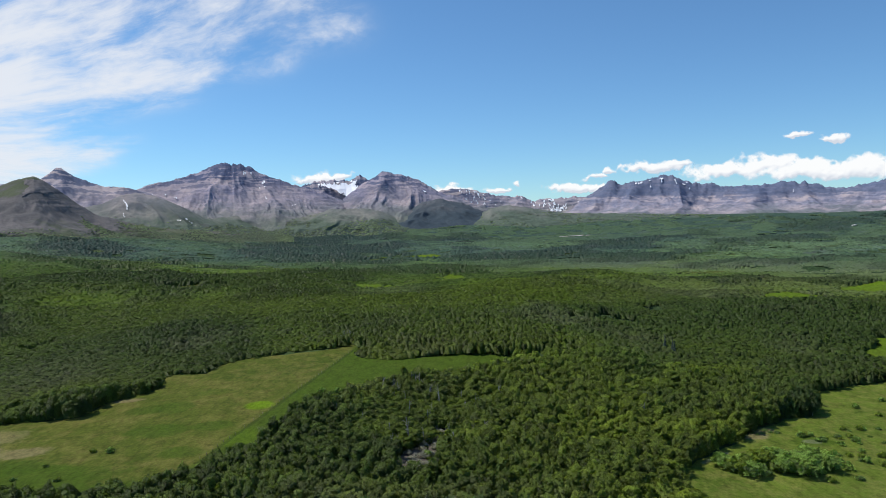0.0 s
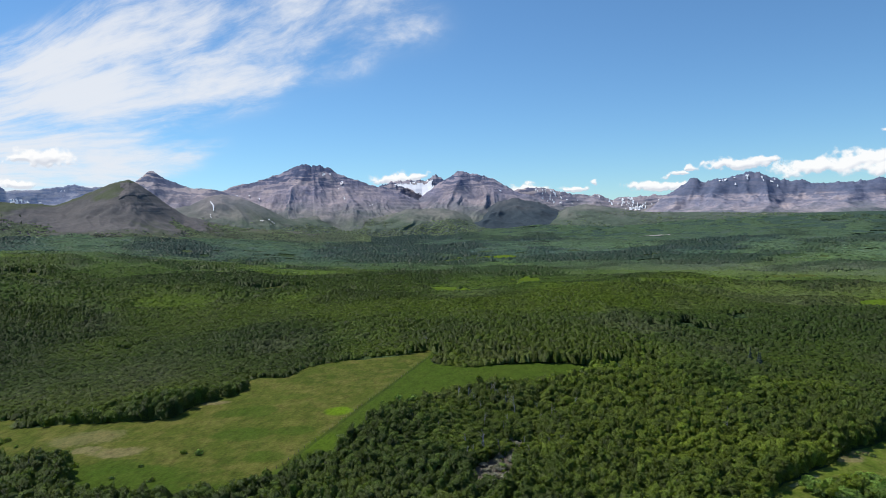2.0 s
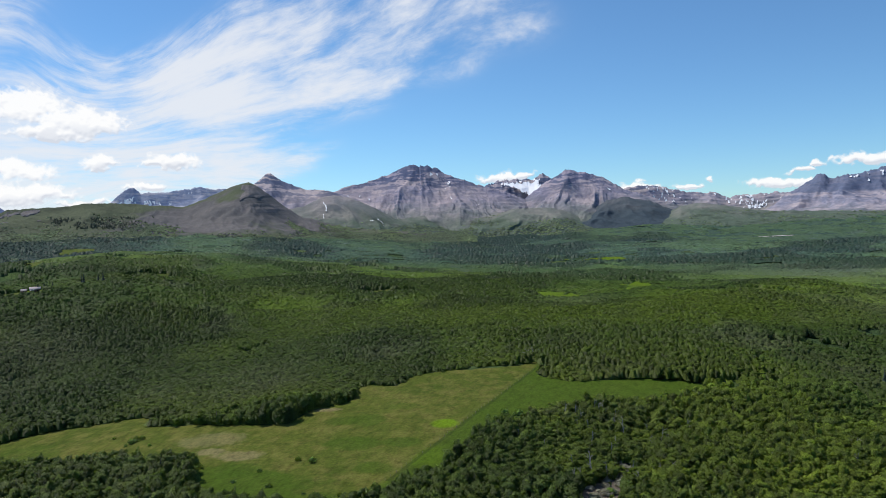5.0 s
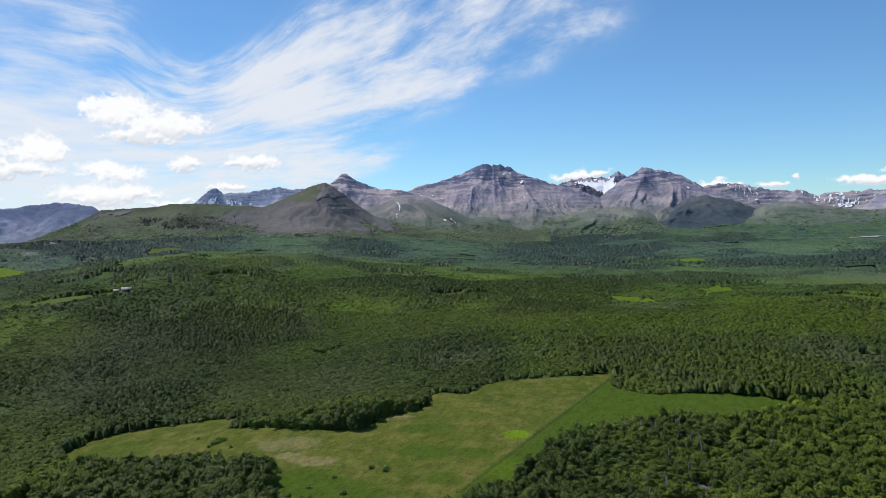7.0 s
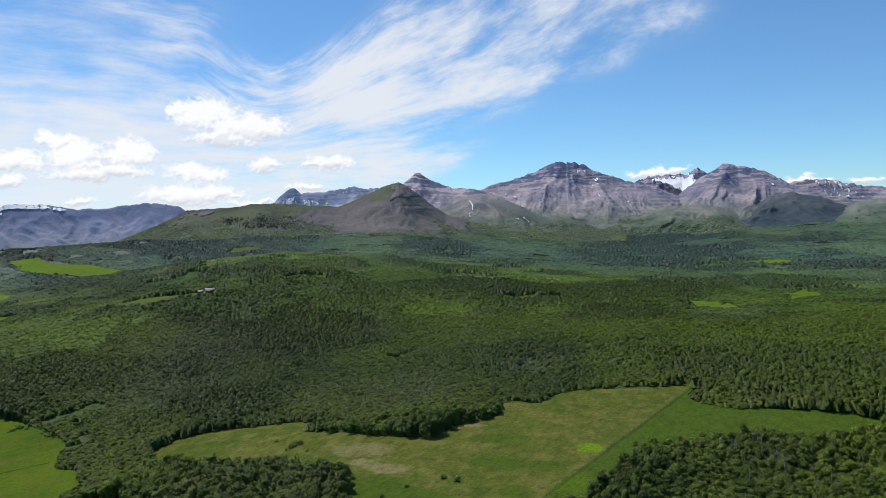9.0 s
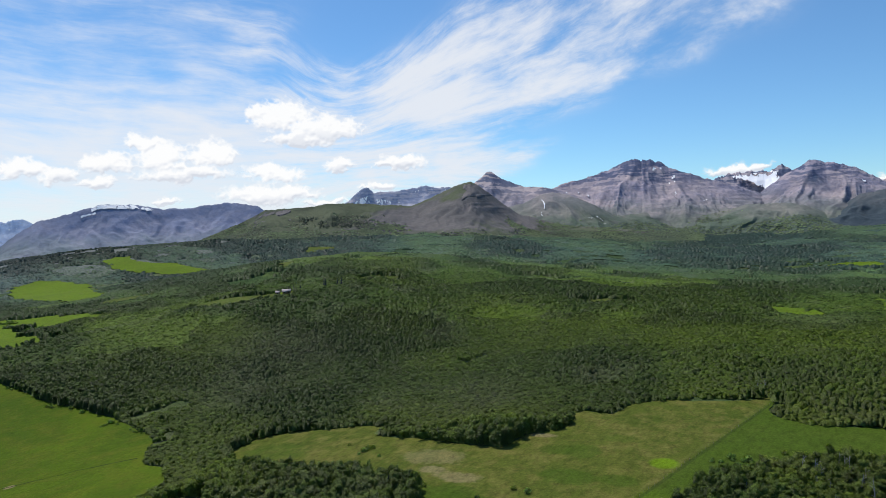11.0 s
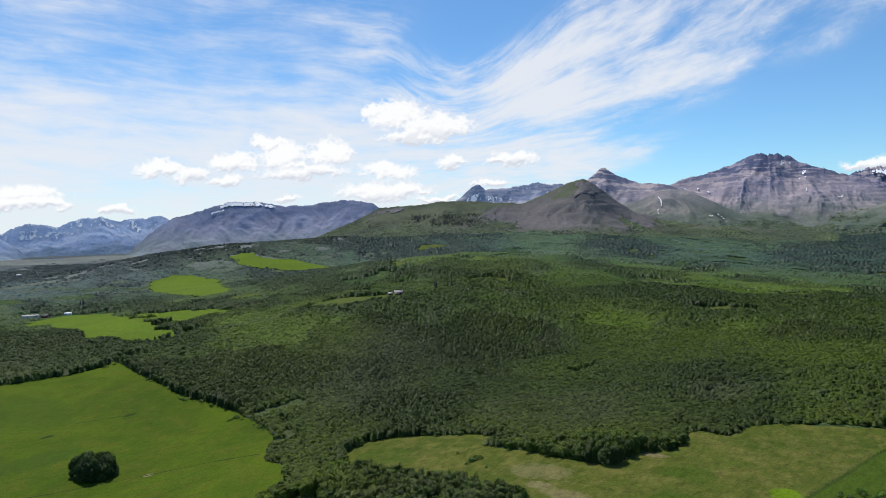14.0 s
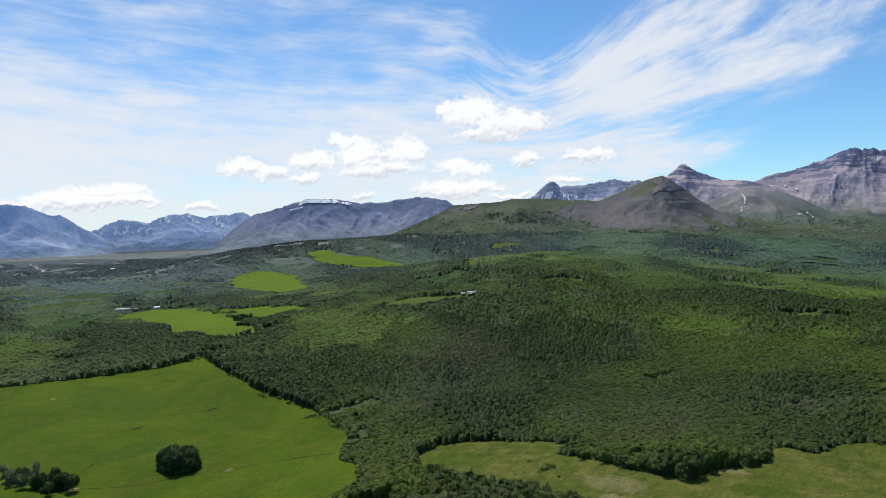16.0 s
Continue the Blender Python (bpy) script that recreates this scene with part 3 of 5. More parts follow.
CLEAR = []
CLEAR.append(clearing("meadow", MEADOW_PLAN, MEADOW, 5, "dry olive-green meadow with a worn edge among aspens", "meadow")[0])
CLEAR.append(clearing("pasture", PASTURE_PLAN, PASTURE, 7, "wide bright green pasture below the wooded hill", "pasture", rough=0.3)[0])
CLEAR.append(clearing("glade", RIGHT_PLAN, GLADE, 5, "grassy green glade with scattered shrubs", "glade")[0])
def ribbon(name, pts, width, mat, label, category, lift=0.8, seed=5):
    """A path, ditch or road along points in plan, laid on the ground."""
    p = np.array(pts, float)
    d = np.r_[0, np.cumsum(np.hypot(*np.diff(p, axis=0).T))]
    n = max(4, int(d[-1] / max(4, width * 1.5)))
    s = np.linspace(0, d[-1], n)
    c = np.stack([np.interp(s, d, p[:, 0]), np.interp(s, d, p[:, 1])], -1)
    c += width * 0.6 * np.stack([fbm(s / 22, 0 * s, 3, seed), fbm(s / 22, 0 * s + 9, 3, seed)], -1)
    t = np.gradient(c, axis=0)
    t /= np.linalg.norm(t, axis=1)[:, None]
    side = np.stack([-t[:, 1], t[:, 0]], -1) * (width / 2 * (0.8 + 0.5 * fbm(s / 9, 0 * s + 4, 2, seed)))[:, None]
    xy = np.stack([c + side, c - side], 1)
    v = np.concatenate([xy, (land(xy[..., 0], xy[..., 1]) + lift)[..., None]], -1).reshape(-1, 3)
    return tagged(raw_mesh(name, v, grid_tris(n, 2), mat), label, category, kind="structure")


ribbon("ditch", [(-456, 111), (-452, 119), (-436, 136), (-426, 160), (-409, 196), (-396, 226), (-376, 252)], 1.2, DARKWET, "narrow dark ditch across the pasture", "ditch", 0.38)
ribbon("ditch", [(-456, 113), (-478, 128), (-498, 147)], 1.2, DARKWET, "narrow dark ditch across the pasture", "ditch", 0.38)
ribbon("road", [(-3194, 715), (-2950, 690), (-2659, 662)], 16, GRAVEL, "pale gravel road across the valley floor", "road", 3.0)
for px, py, w, h in [(527, 2790, 60, 16), (1160, 3390, 50, 14), (-3069, 870, 30, 40), (-2914, 1265, 30, 30)]:
    ring = [(px + w * math.cos(a * 0.7), py + h * math.sin(a * 0.7)) for a in range(9)]
    clearing("gravel_flat", ring, GRAVEL, 20, "pale gravel flat on the far plain", "gravel", lift=3.0, rough=1.2)
CLEAR.append(clearing("house_yard", [(-604, 572), (-612, 596), (-596, 612), (-574, 606), (-566, 588), (-566, 566), (-584, 556)], HAY, 3, "mown green yard round the hilltop house", "yard")[0])
CLEAR.append(clearing("bare_bank", [(-20, 243), (-15, 228), (-6, 225), (-3, 244), (-1, 262), (-1, 276), (-3, 284), (-5, 278), (-7, 264), (-16, 257)], SOIL, 2, "bare brown earth bank in the forest", "bare ground", rough=1.0)[0])
for plan in FIELD_PLANS:
    CLEAR.append(clearing("hay_field", plan, HAY, 9, "bright green hay field between belts of trees", "field", rough=1.5, lift=1.8)[0])


SLOPES = []  # the front of each ridge, for the trees that stand on it


def patches(q, least=4):
    """The connected pieces of a mask, as lists of flat indices."""
    q, out = q.copy(), []
    rows, cols = q.shape
    for start in np.flatnonzero(q.ravel()):
        if not q.flat[start]:
            continue
        q.flat[start] = False
        todo, got = [int(start)], []
        while todo:
            k = todo.pop()
            got.append(k)
            i, j = divmod(k, cols)
            for a, b in ((i + 1, j), (i - 1, j), (i, j + 1), (i, j - 1)):
                if 0 <= a < rows and 0 <= b < cols and q[a, b]:
                    q[a, b] = False
                    todo.append(a * cols + b)
        if len(got) >= least:
            out.append(np.array(got))
    return out


def finer(a, k=3):
    """A grid of values with k times as many cells each way."""
    for axis in (0, 1):
        n = a.shape[axis]
        t = np.arange((n - 1) * k + 1) / k
        i = np.minimum(t.astype(int), n - 2)
        f = (t - i).reshape([-1 if d == axis else 1 for d in range(a.ndim)])
        a = np.take(a, i, axis) * (1 - f) + np.take(a, i + 1, axis) * f
    return a


def ridge(name, prof, far, front, back, mat, label, seed, spur=0.5, foot=1.45, terrace=0.0, crag=4.0, cols_per_deg=12, rows=60, snow=None, cliff=0.0, wobble=60.0, relief=1.0, fill=0.0, category="mountain"):
    """A mountain ridge: its crest follows the skyline prof (degrees to the left, height) at the distance far;
    spurs and gullies run down to the plain in front and behind. snow: a function of (az, share of height, gully) giving the snowy places."""
    p = np.array(prof, float)
    n = int((p[-1, 0] - p[0, 0]) * cols_per_deg)
    az = np.linspace(p[0, 0], p[-1, 0], n)
    arc = np.radians(az) * far
    crest = np.interp(az, p[:, 0], p[:, 1])
    flat_crest = crest
    crest = crest + crag * (fbm(arc / 28, 0 * arc, 2, seed) + 0.9 * np.abs(fbm(arc / 9, 0 * arc + 5, 2, seed + 1)) - 0.5) * smooth(0, 1, (crest - crest.min()) / 60)
    v = np.concatenate([np.linspace(1, 0, rows), -np.linspace(0, 1, rows // 3)[1:]])  # 1: foot in front, 0: crest, -1: foot behind
    vv, aa = np.meshgrid(v, az, indexing="ij")
    ar = np.radians(aa) * far
    rise = 1 - np.abs(vv)
    cc = flat_crest[None, :] + (crest - flat_crest)[None, :] * smooth(0.86, 1.0, rise)  # the jags stay near the crest
    share = (1 - cliff) * rise ** foot + cliff * smooth(0.70, 1.0, rise + 0.05 * fbm(ar / 120, vv * 3, 3, seed + 71))
    bend = ar + 70 * fbm(ar / 260, vv * 2.2, 3, seed + 3)
    sp = ridged(bend / 260, vv * 0.9, 3, seed + 11) - 0.35
    small = ridged(bend / 62, vv * 2.4, 4, seed + 23) - 0.35
    bulge = share * (1 - share) * 4 * smooth(0.0, 0.3, np.abs(vv))
    dist = far - np.where(vv > 0, vv * front, vv * back)
    dist = dist + wobble * fbm(ar / 420, 0 * ar + 3, 3, seed + 31) * (1 - np.abs(vv) * 0.3) - front * 0.07 * spur * sp * bulge * (vv > 0)
    x, y = -dist * np.sin(np.radians(aa)), dist * np.cos(np.radians(aa))
    base = np.minimum(land(x, y), cc) - 14
    ends = np.minimum(aa - az[0], az[-1] - aa)
    cc = base + (cc - base) * smooth(0, 1.6, ends) - 30 * smooth(1.0, 0, ends)
    high = cc - base
    z = base + high * share + high * bulge * (0.11 * spur * sp + 0.020 * relief * small + 0.03 * relief * fbm(ar / 80, vv * front / 80, 4, seed + 81))
    if terrace:
        s = (z + 14 * fbm(ar / 300, vv * 0, 2, seed + 41)) / terrace
        k = np.floor(s)
        z = z + (k + smooth(0.12, 0.88, s - k) - s) * terrace * 0.75 * smooth(0.25, 0.5, share) * smooth(0.0, 0.06, np.abs(vv))
    z = z + 1.2 * fbm(ar / 16, vv * front / 16, 3, seed + 51) * smooth(0, 0.05, 1 - np.abs(vv))
    verts = np.stack([x, y, z], -1)
    tris = grid_tris(len(v), n)
    ob = tagged(raw_mesh(name, verts.reshape(-1, 3), tris, mat), label, category)
    SLOPES.append((name, verts[:rows]))
    if snow is not None:
        gg = 0.6 * sp + 0.6 * small
        fv, fa, fs, fg, fvv = (finer(q) for q in (verts, aa, np.where(vv > 0, share, 0), gg, vv))
        far_arc = np.radians(fa) * far
        fg = fg + 1.0 * fbm(far_arc / 16, fvv * front / 26, 3, seed + 61) + 0.9 * fbm(far_arc / 7, fvv * front / 9, 3, seed + 67)
        mask = snow(fa, fs, fg)
        q = mask[:-1, :-1] & mask[1:, 1:]
        fine_tris = grid_tris(*fa.shape)
        m = q.size
        for idx in patches(q, 6):
            tri = np.vstack([fine_tris[idx], fine_tris[idx + m]])
            used, inv = np.unique(tri.ravel(), return_inverse=True)
            sv = fv.reshape(-1, 3)[used].copy()
            way = sv[:, :2] / np.linalg.norm(sv[:, :2], axis=1)[:, None]
            drop = sv[:, 2].max() - sv[:, 2]  # lower snow pulled towards the drone, flatter than the rock, to catch more sun
            sv[:, :2] -= way * (6.0 + np.minimum(1.0 * drop, fill))[:, None]
            sv[:, 2] += 3.0
            raw_mesh("snow_patch", sv, inv.reshape(-1, 3), SNOW, ob)
    return ob


def streaks(*spots):
    """Snow in narrow gullies at given places: az, half width, low and high share of the height, and how much."""
    def f(az, share, g):
        m = np.zeros(az.shape, bool)
        for a, w, lo, hi, amount in spots:
            m |= (np.abs(az - a) < w) & (share > lo) & (share < hi) & (g < amount)
        return m
    return f


ridge("mountain_ridge", [(16.2, 75), (18.4, 155), (20.1, 198), (21.9, 254), (23.7, 286), (25.5, 296), (26.4, 322), (27.3, 348), (28.1, 386), (28.5, 381), (29.2, 340), (30.1, 302), (32.9, 170), (35, 90)],
      3850, 620, 500, ROCK_HIGH, "bare tan and grey pointed peak above a rounded scree slope", 3, 0.5, 1.25, 0.0, 2.0, cliff=0.12,
      snow=streaks((27.6, 0.4, 0.5, 0.75, -0.55), (26.2, 0.3, 0.7, 0.8, -0.3)))
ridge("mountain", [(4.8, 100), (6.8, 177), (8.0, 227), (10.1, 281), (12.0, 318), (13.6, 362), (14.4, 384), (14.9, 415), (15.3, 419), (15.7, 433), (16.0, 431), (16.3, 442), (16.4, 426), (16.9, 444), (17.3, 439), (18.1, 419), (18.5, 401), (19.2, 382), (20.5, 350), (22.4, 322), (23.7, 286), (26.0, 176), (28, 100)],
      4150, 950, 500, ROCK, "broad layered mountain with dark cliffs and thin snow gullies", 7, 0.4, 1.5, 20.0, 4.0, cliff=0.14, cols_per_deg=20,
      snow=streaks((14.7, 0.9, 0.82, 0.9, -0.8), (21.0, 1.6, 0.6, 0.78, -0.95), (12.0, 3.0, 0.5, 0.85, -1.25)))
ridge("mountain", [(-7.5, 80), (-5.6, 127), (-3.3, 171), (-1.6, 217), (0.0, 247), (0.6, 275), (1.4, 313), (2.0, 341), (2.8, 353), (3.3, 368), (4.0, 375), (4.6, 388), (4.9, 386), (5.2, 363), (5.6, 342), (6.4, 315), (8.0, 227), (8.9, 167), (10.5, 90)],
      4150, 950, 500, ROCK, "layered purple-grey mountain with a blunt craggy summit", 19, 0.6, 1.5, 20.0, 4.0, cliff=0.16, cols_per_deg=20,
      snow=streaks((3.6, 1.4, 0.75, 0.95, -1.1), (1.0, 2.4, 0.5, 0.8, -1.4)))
ridge("mountain", [(2.5, 180), (4.4, 277), (5.9, 363), (6.2, 386), (6.5, 391), (6.9, 386), (7.2, 372), (7.7, 361), (8.2, 373), (8.9, 371), (9.8, 364), (11.1, 336), (13.1, 237), (15, 150)],
      4560, 500, 200, ROCK_HIGH, "jagged grey mountain holding a wide white snowfield", 29, 0.15, 1.1, 0.0, 8.0, cliff=0.1, cols_per_deg=20, wobble=15.0,
      relief=0.2, fill=60.0, snow=lambda az, h, g: ((az > 6.75 + 0.12 * g) & (az < 7.3 + 9.0 * (h - 0.62) + 0.2 * g) & (h > 0.58) & (h < 0.90 + 0.035 * g)) | ((np.abs(az - 8.6) < 1.4) & (h > 0.85) & (h < 0.97) & (g < -0.9)))
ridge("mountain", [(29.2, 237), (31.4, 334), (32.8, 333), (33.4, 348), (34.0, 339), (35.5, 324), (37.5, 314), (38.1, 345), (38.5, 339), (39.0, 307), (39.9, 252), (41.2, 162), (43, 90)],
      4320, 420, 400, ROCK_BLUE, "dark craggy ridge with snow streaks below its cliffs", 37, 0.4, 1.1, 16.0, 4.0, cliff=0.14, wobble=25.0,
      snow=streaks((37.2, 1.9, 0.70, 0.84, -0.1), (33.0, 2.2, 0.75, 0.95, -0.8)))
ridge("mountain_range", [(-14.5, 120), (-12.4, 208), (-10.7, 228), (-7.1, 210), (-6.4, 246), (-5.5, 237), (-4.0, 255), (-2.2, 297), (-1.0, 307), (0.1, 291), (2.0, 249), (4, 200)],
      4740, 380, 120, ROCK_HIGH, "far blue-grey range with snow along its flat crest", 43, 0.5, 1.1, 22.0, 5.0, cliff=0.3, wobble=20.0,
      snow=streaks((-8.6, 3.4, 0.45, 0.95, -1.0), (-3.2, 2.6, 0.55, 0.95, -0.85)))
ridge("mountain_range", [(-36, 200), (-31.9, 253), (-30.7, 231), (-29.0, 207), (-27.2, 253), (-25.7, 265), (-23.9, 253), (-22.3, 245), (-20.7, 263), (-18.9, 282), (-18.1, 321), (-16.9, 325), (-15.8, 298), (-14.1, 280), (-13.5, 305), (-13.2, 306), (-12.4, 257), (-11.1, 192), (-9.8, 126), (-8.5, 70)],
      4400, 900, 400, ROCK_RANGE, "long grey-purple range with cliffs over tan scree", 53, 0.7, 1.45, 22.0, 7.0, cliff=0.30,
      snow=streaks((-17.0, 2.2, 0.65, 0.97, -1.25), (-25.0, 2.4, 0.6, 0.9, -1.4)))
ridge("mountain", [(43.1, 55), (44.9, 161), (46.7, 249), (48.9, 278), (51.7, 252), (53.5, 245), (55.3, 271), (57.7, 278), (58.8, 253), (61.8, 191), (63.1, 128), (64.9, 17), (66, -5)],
      4320, 560, 400, ROCK_LEFT, "smooth brown mountain tinted haze-blue with a snow cap beyond the hill", 61, 0.4, 1.3, 0.0, 3.0, cliff=0.1,
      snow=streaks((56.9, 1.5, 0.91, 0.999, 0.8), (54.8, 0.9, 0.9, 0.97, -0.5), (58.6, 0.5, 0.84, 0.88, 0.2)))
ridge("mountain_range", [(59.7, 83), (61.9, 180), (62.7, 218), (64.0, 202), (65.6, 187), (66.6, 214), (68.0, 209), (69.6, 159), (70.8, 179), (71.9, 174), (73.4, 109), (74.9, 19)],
      4780, 420, 80, ROCK_FAR, "far snowy range tinted haze-blue at the head of the valley", 71, 0.5, 1.2, 0.0, 5.0, cliff=0.2, cols_per_deg=20, wobble=15.0,
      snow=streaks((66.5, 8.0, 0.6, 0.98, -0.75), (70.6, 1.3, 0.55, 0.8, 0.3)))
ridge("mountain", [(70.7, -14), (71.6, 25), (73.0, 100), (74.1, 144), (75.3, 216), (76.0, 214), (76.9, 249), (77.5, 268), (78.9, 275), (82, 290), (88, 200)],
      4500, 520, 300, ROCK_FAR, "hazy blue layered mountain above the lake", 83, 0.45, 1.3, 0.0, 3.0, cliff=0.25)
ridge("foothill", [(-3, 40), (0.3, 60), (2.9, 75), (4.4, 130), (5.2, 147), (6.4, 160), (8.9, 158), (12.2, 111), (14.0, 80), (16.1, 138), (18.4, 123), (21.1, 59)],
      3520, 480, 400, FOOT, "low green and tan foothill at the foot of the mountains", 91, 0.8, 1.2, 0.0, 2.0, category="hill")
ridge("foothill", [(-37, 60), (-31.9, 62), (-26.1, 74), (-18.3, 95), (-9.8, 112), (-7.5, 137), (-5.3, 160), (-3.9, 149), (-2.1, 89), (0, 40)],
      3620, 520, 400, FOOT, "green wooded bench below the bare range", 97, 0.5, 1.3, 0.0, 1.0, category="hill")
ridge("foothill", [(14.9, 63), (18.4, 123), (20.1, 181), (21.9, 231), (23.3, 250), (24.2, 240), (25.6, 200), (28.3, 169), (31, 120)],
      3500, 520, 400, FOOT, "rounded olive foothill with gullies of late snow", 103, 0.6, 1.2, 0.0, 1.0, category="hill",
      snow=lambda az, h, g: ((np.abs(az - 24.05 - 0.13 * np.sin(h * 16)) < 0.045 + 0.03 * g) & (h > 0.42) & (h < 0.84)) | ((np.abs(az - 19.6) < 0.9) & (h > 0.4) & (h < 0.7) & (g < -1.7)))
# added ridge that stands in for the mountain's shaded, wooded right flank
ridge("shaded_wooded_spur", [(-7.5, 30), (-5.3, 60), (-3.6, 122), (-1.6, 182), (0.2, 205), (1.6, 190), (2.9, 132), (5.2, 72), (7.5, 40)],
      3720, 520, 300, SHADED_SPUR, "dark blue-green wooded spur, shade in its colour, below the grey mountain", 117, 0.7, 1.15, 0.0, 3.0, relief=1.4, category="hill")
ridge("hill", [(11, 40), (14.4, 51), (18.8, 74), (22.4, 92), (26.1, 147), (28.3, 235), (29.2, 272), (29.8, 286), (31.0, 270), (32.8, 230), (34.6, 194), (39.0, 209), (41.4, 212), (42.4, 200), (46.1, 193), (47.8, 145), (51.3, 73), (53.9, 36), (57, 0)],
      3050, 760, 400, HILL, "green hill with a dark rocky knob on its crest", 109, 0.45, 1.6, 0.0, 1.5, category="hill")

def crag(name, grid, az0, az1, low, high, proud, mat, label, seed):
    """Broken cliffs that stand out of a slope between two bearings and two heights."""
    az = np.degrees(np.arctan2(-grid[0, :, 0], grid[0, :, 1]))
    cols = np.flatnonzero((az > az0 - 0.3) & (az < az1 + 0.3))
    g = finer(grid[:, cols[0]:cols[-1] + 1], 2)
    a = np.degrees(np.arctan2(-g[..., 0], g[..., 1]))
    r = np.hypot(g[..., 0], g[..., 1])
    arc = np.radians(a) * r
    top = g[-1:, :, 2]  # crest above each bearing
    rough = fbm(arc / 34, g[..., 2] / 26, 4, seed)
    inside_k = np.minimum(np.minimum(a - az0, az1 - a) * 40, np.minimum(g[..., 2] - low, np.minimum(high, top - 10) - g[..., 2]) * 0.5) + 26 * rough - 6
    step = 1.0 * ridged(arc / 30, g[..., 2] / 170, 3, seed + 5) + 0.6 * fbm(arc / 13, g[..., 2] / 14, 3, seed + 9)
    push = np.clip(inside_k * 0.6, -6, proud) + np.where(inside_k > 0, 2.6 * step, 0)
    way = g[..., :2] / r[..., None]
    v = np.concatenate([g[..., :2] - way * push[..., None], (g[..., 2] + 0.1 * push)[..., None]], -1)
    return tagged(raw_mesh(name, v.reshape(-1, 3), grid_tris(*a.shape), mat, None, False), label, "rock")


hill_front = [g for n, g in SLOPES if n == "hill"][0]
crag("rock_outcrop", hill_front, 25.2, 30.3, 178, 262, 2.5, OUTCROP, "dark broken cliffs below the crest of the hill", 127)
crag("rock_outcrop", hill_front, 44.4, 46.8, 165, 196, 5, OUTCROP, "low grey rock band along the hill's shoulder", 131)
# grass openings among the woods
for plan in ([(-592, 588), (-653, 585), (-690, 558), (-695, 524), (-625, 510), (-585, 540), (-572, 568)], [(-925, 890), (-885, 930), (-860, 900), (-870, 870)],
             [(-640, 785), (-611, 860), (-588, 827), (-600, 765)], [(-1450, 1500), (-1440, 1640), (-1370, 1600), (-1380, 1490)], [(-1010, 640), (-960, 700), (-940, 640), (-980, 600)],
             [(-330, 800), (-250, 835), (-230, 800), (-300, 770)], [(60, 900), (150, 960), (200, 900), (120, 860)], [(330, 1050), (450, 1120), (480, 1060), (380, 1010)]):
    CLEAR.append(clearing("grass_opening", plan, SLOPE_GRASS, 8, "olive grass opening among the aspen woods", "grass", rough=1.5, lift=1.2)[0])


# ---- sky sheets, far behind the mountains ----
def sky_points(aa, ee, far):
    a, e = np.radians(aa), np.radians(ee)
    return np.stack([-far * np.sin(a) * np.cos(e), far * np.cos(a) * np.cos(e), 105 + far * np.sin(e)], -1).reshape(-1, 3)


# veils of ice cloud: bearing and height of both ends, half width, thickness; the fan to the north, then the veils to the south
FAN = [(33.4, 11.1, 8.0, 14.9, 1.6, 0.75), (34.3, 9.4, 13.4, 12.2, 1.1, 0.85), (36.1, 8.3, 20.8, 10.0, 1.3, 0.85), (36.0, 11.7, 25.5, 17.0, 1.6, 0.68), (32.4, 12.8, 10.0, 17.9, 1.8, 0.64),
       (38.0, 6.3, 28.2, 6.1, 1.9, 0.55), (25.4, 5.6, 23.2, 6.2, 0.5, 0.40), (27.3, 4.4, 25.5, 4.8, 0.5, 0.45), (41.3, 9.8, 33.4, 10.2, 2.0, 0.55), (25.5, 17.0, 12.0, 24.0, 3.0, 0.70)]
VEILS = [(46.8, 14.4, 39.5, 11.5, 1.1, 0.50), (51.2, 11.3, 45.6, 14.5, 1.0, 0.40), (58.0, 7.8, 47.0, 8.6, 2.4, 0.45), (47.1, 6.8, 36.2, 7.2, 3.2, 0.45)]
SHEETS = [(78.4, 12.4, 71.5, 11.2, 1.4, 0.55), (69.6, 9.7, 62.8, 9.2, 1.0, 0.70), (78.6, 8.2, 69.3, 9.3, 1.6, 0.50), (78.6, 7.5, 67.8, 5.6, 1.6, 0.50), (71.3, 15.4, 65.8, 16.3, 0.6, 0.50),
          (60.3, 8.4, 53.3, 7.5, 1.6, 0.30), (50.4, 16.2, 45.0, 16.1, 1.0, 0.30), (87.2, 12.1, 79.2, 9.9, 2.6, 0.60), (95.0, 5.5, 78.7, 5.0, 3.0, 0.60), (80.0, 22.0, 40.0, 24.0, 4.0, 0.50)]


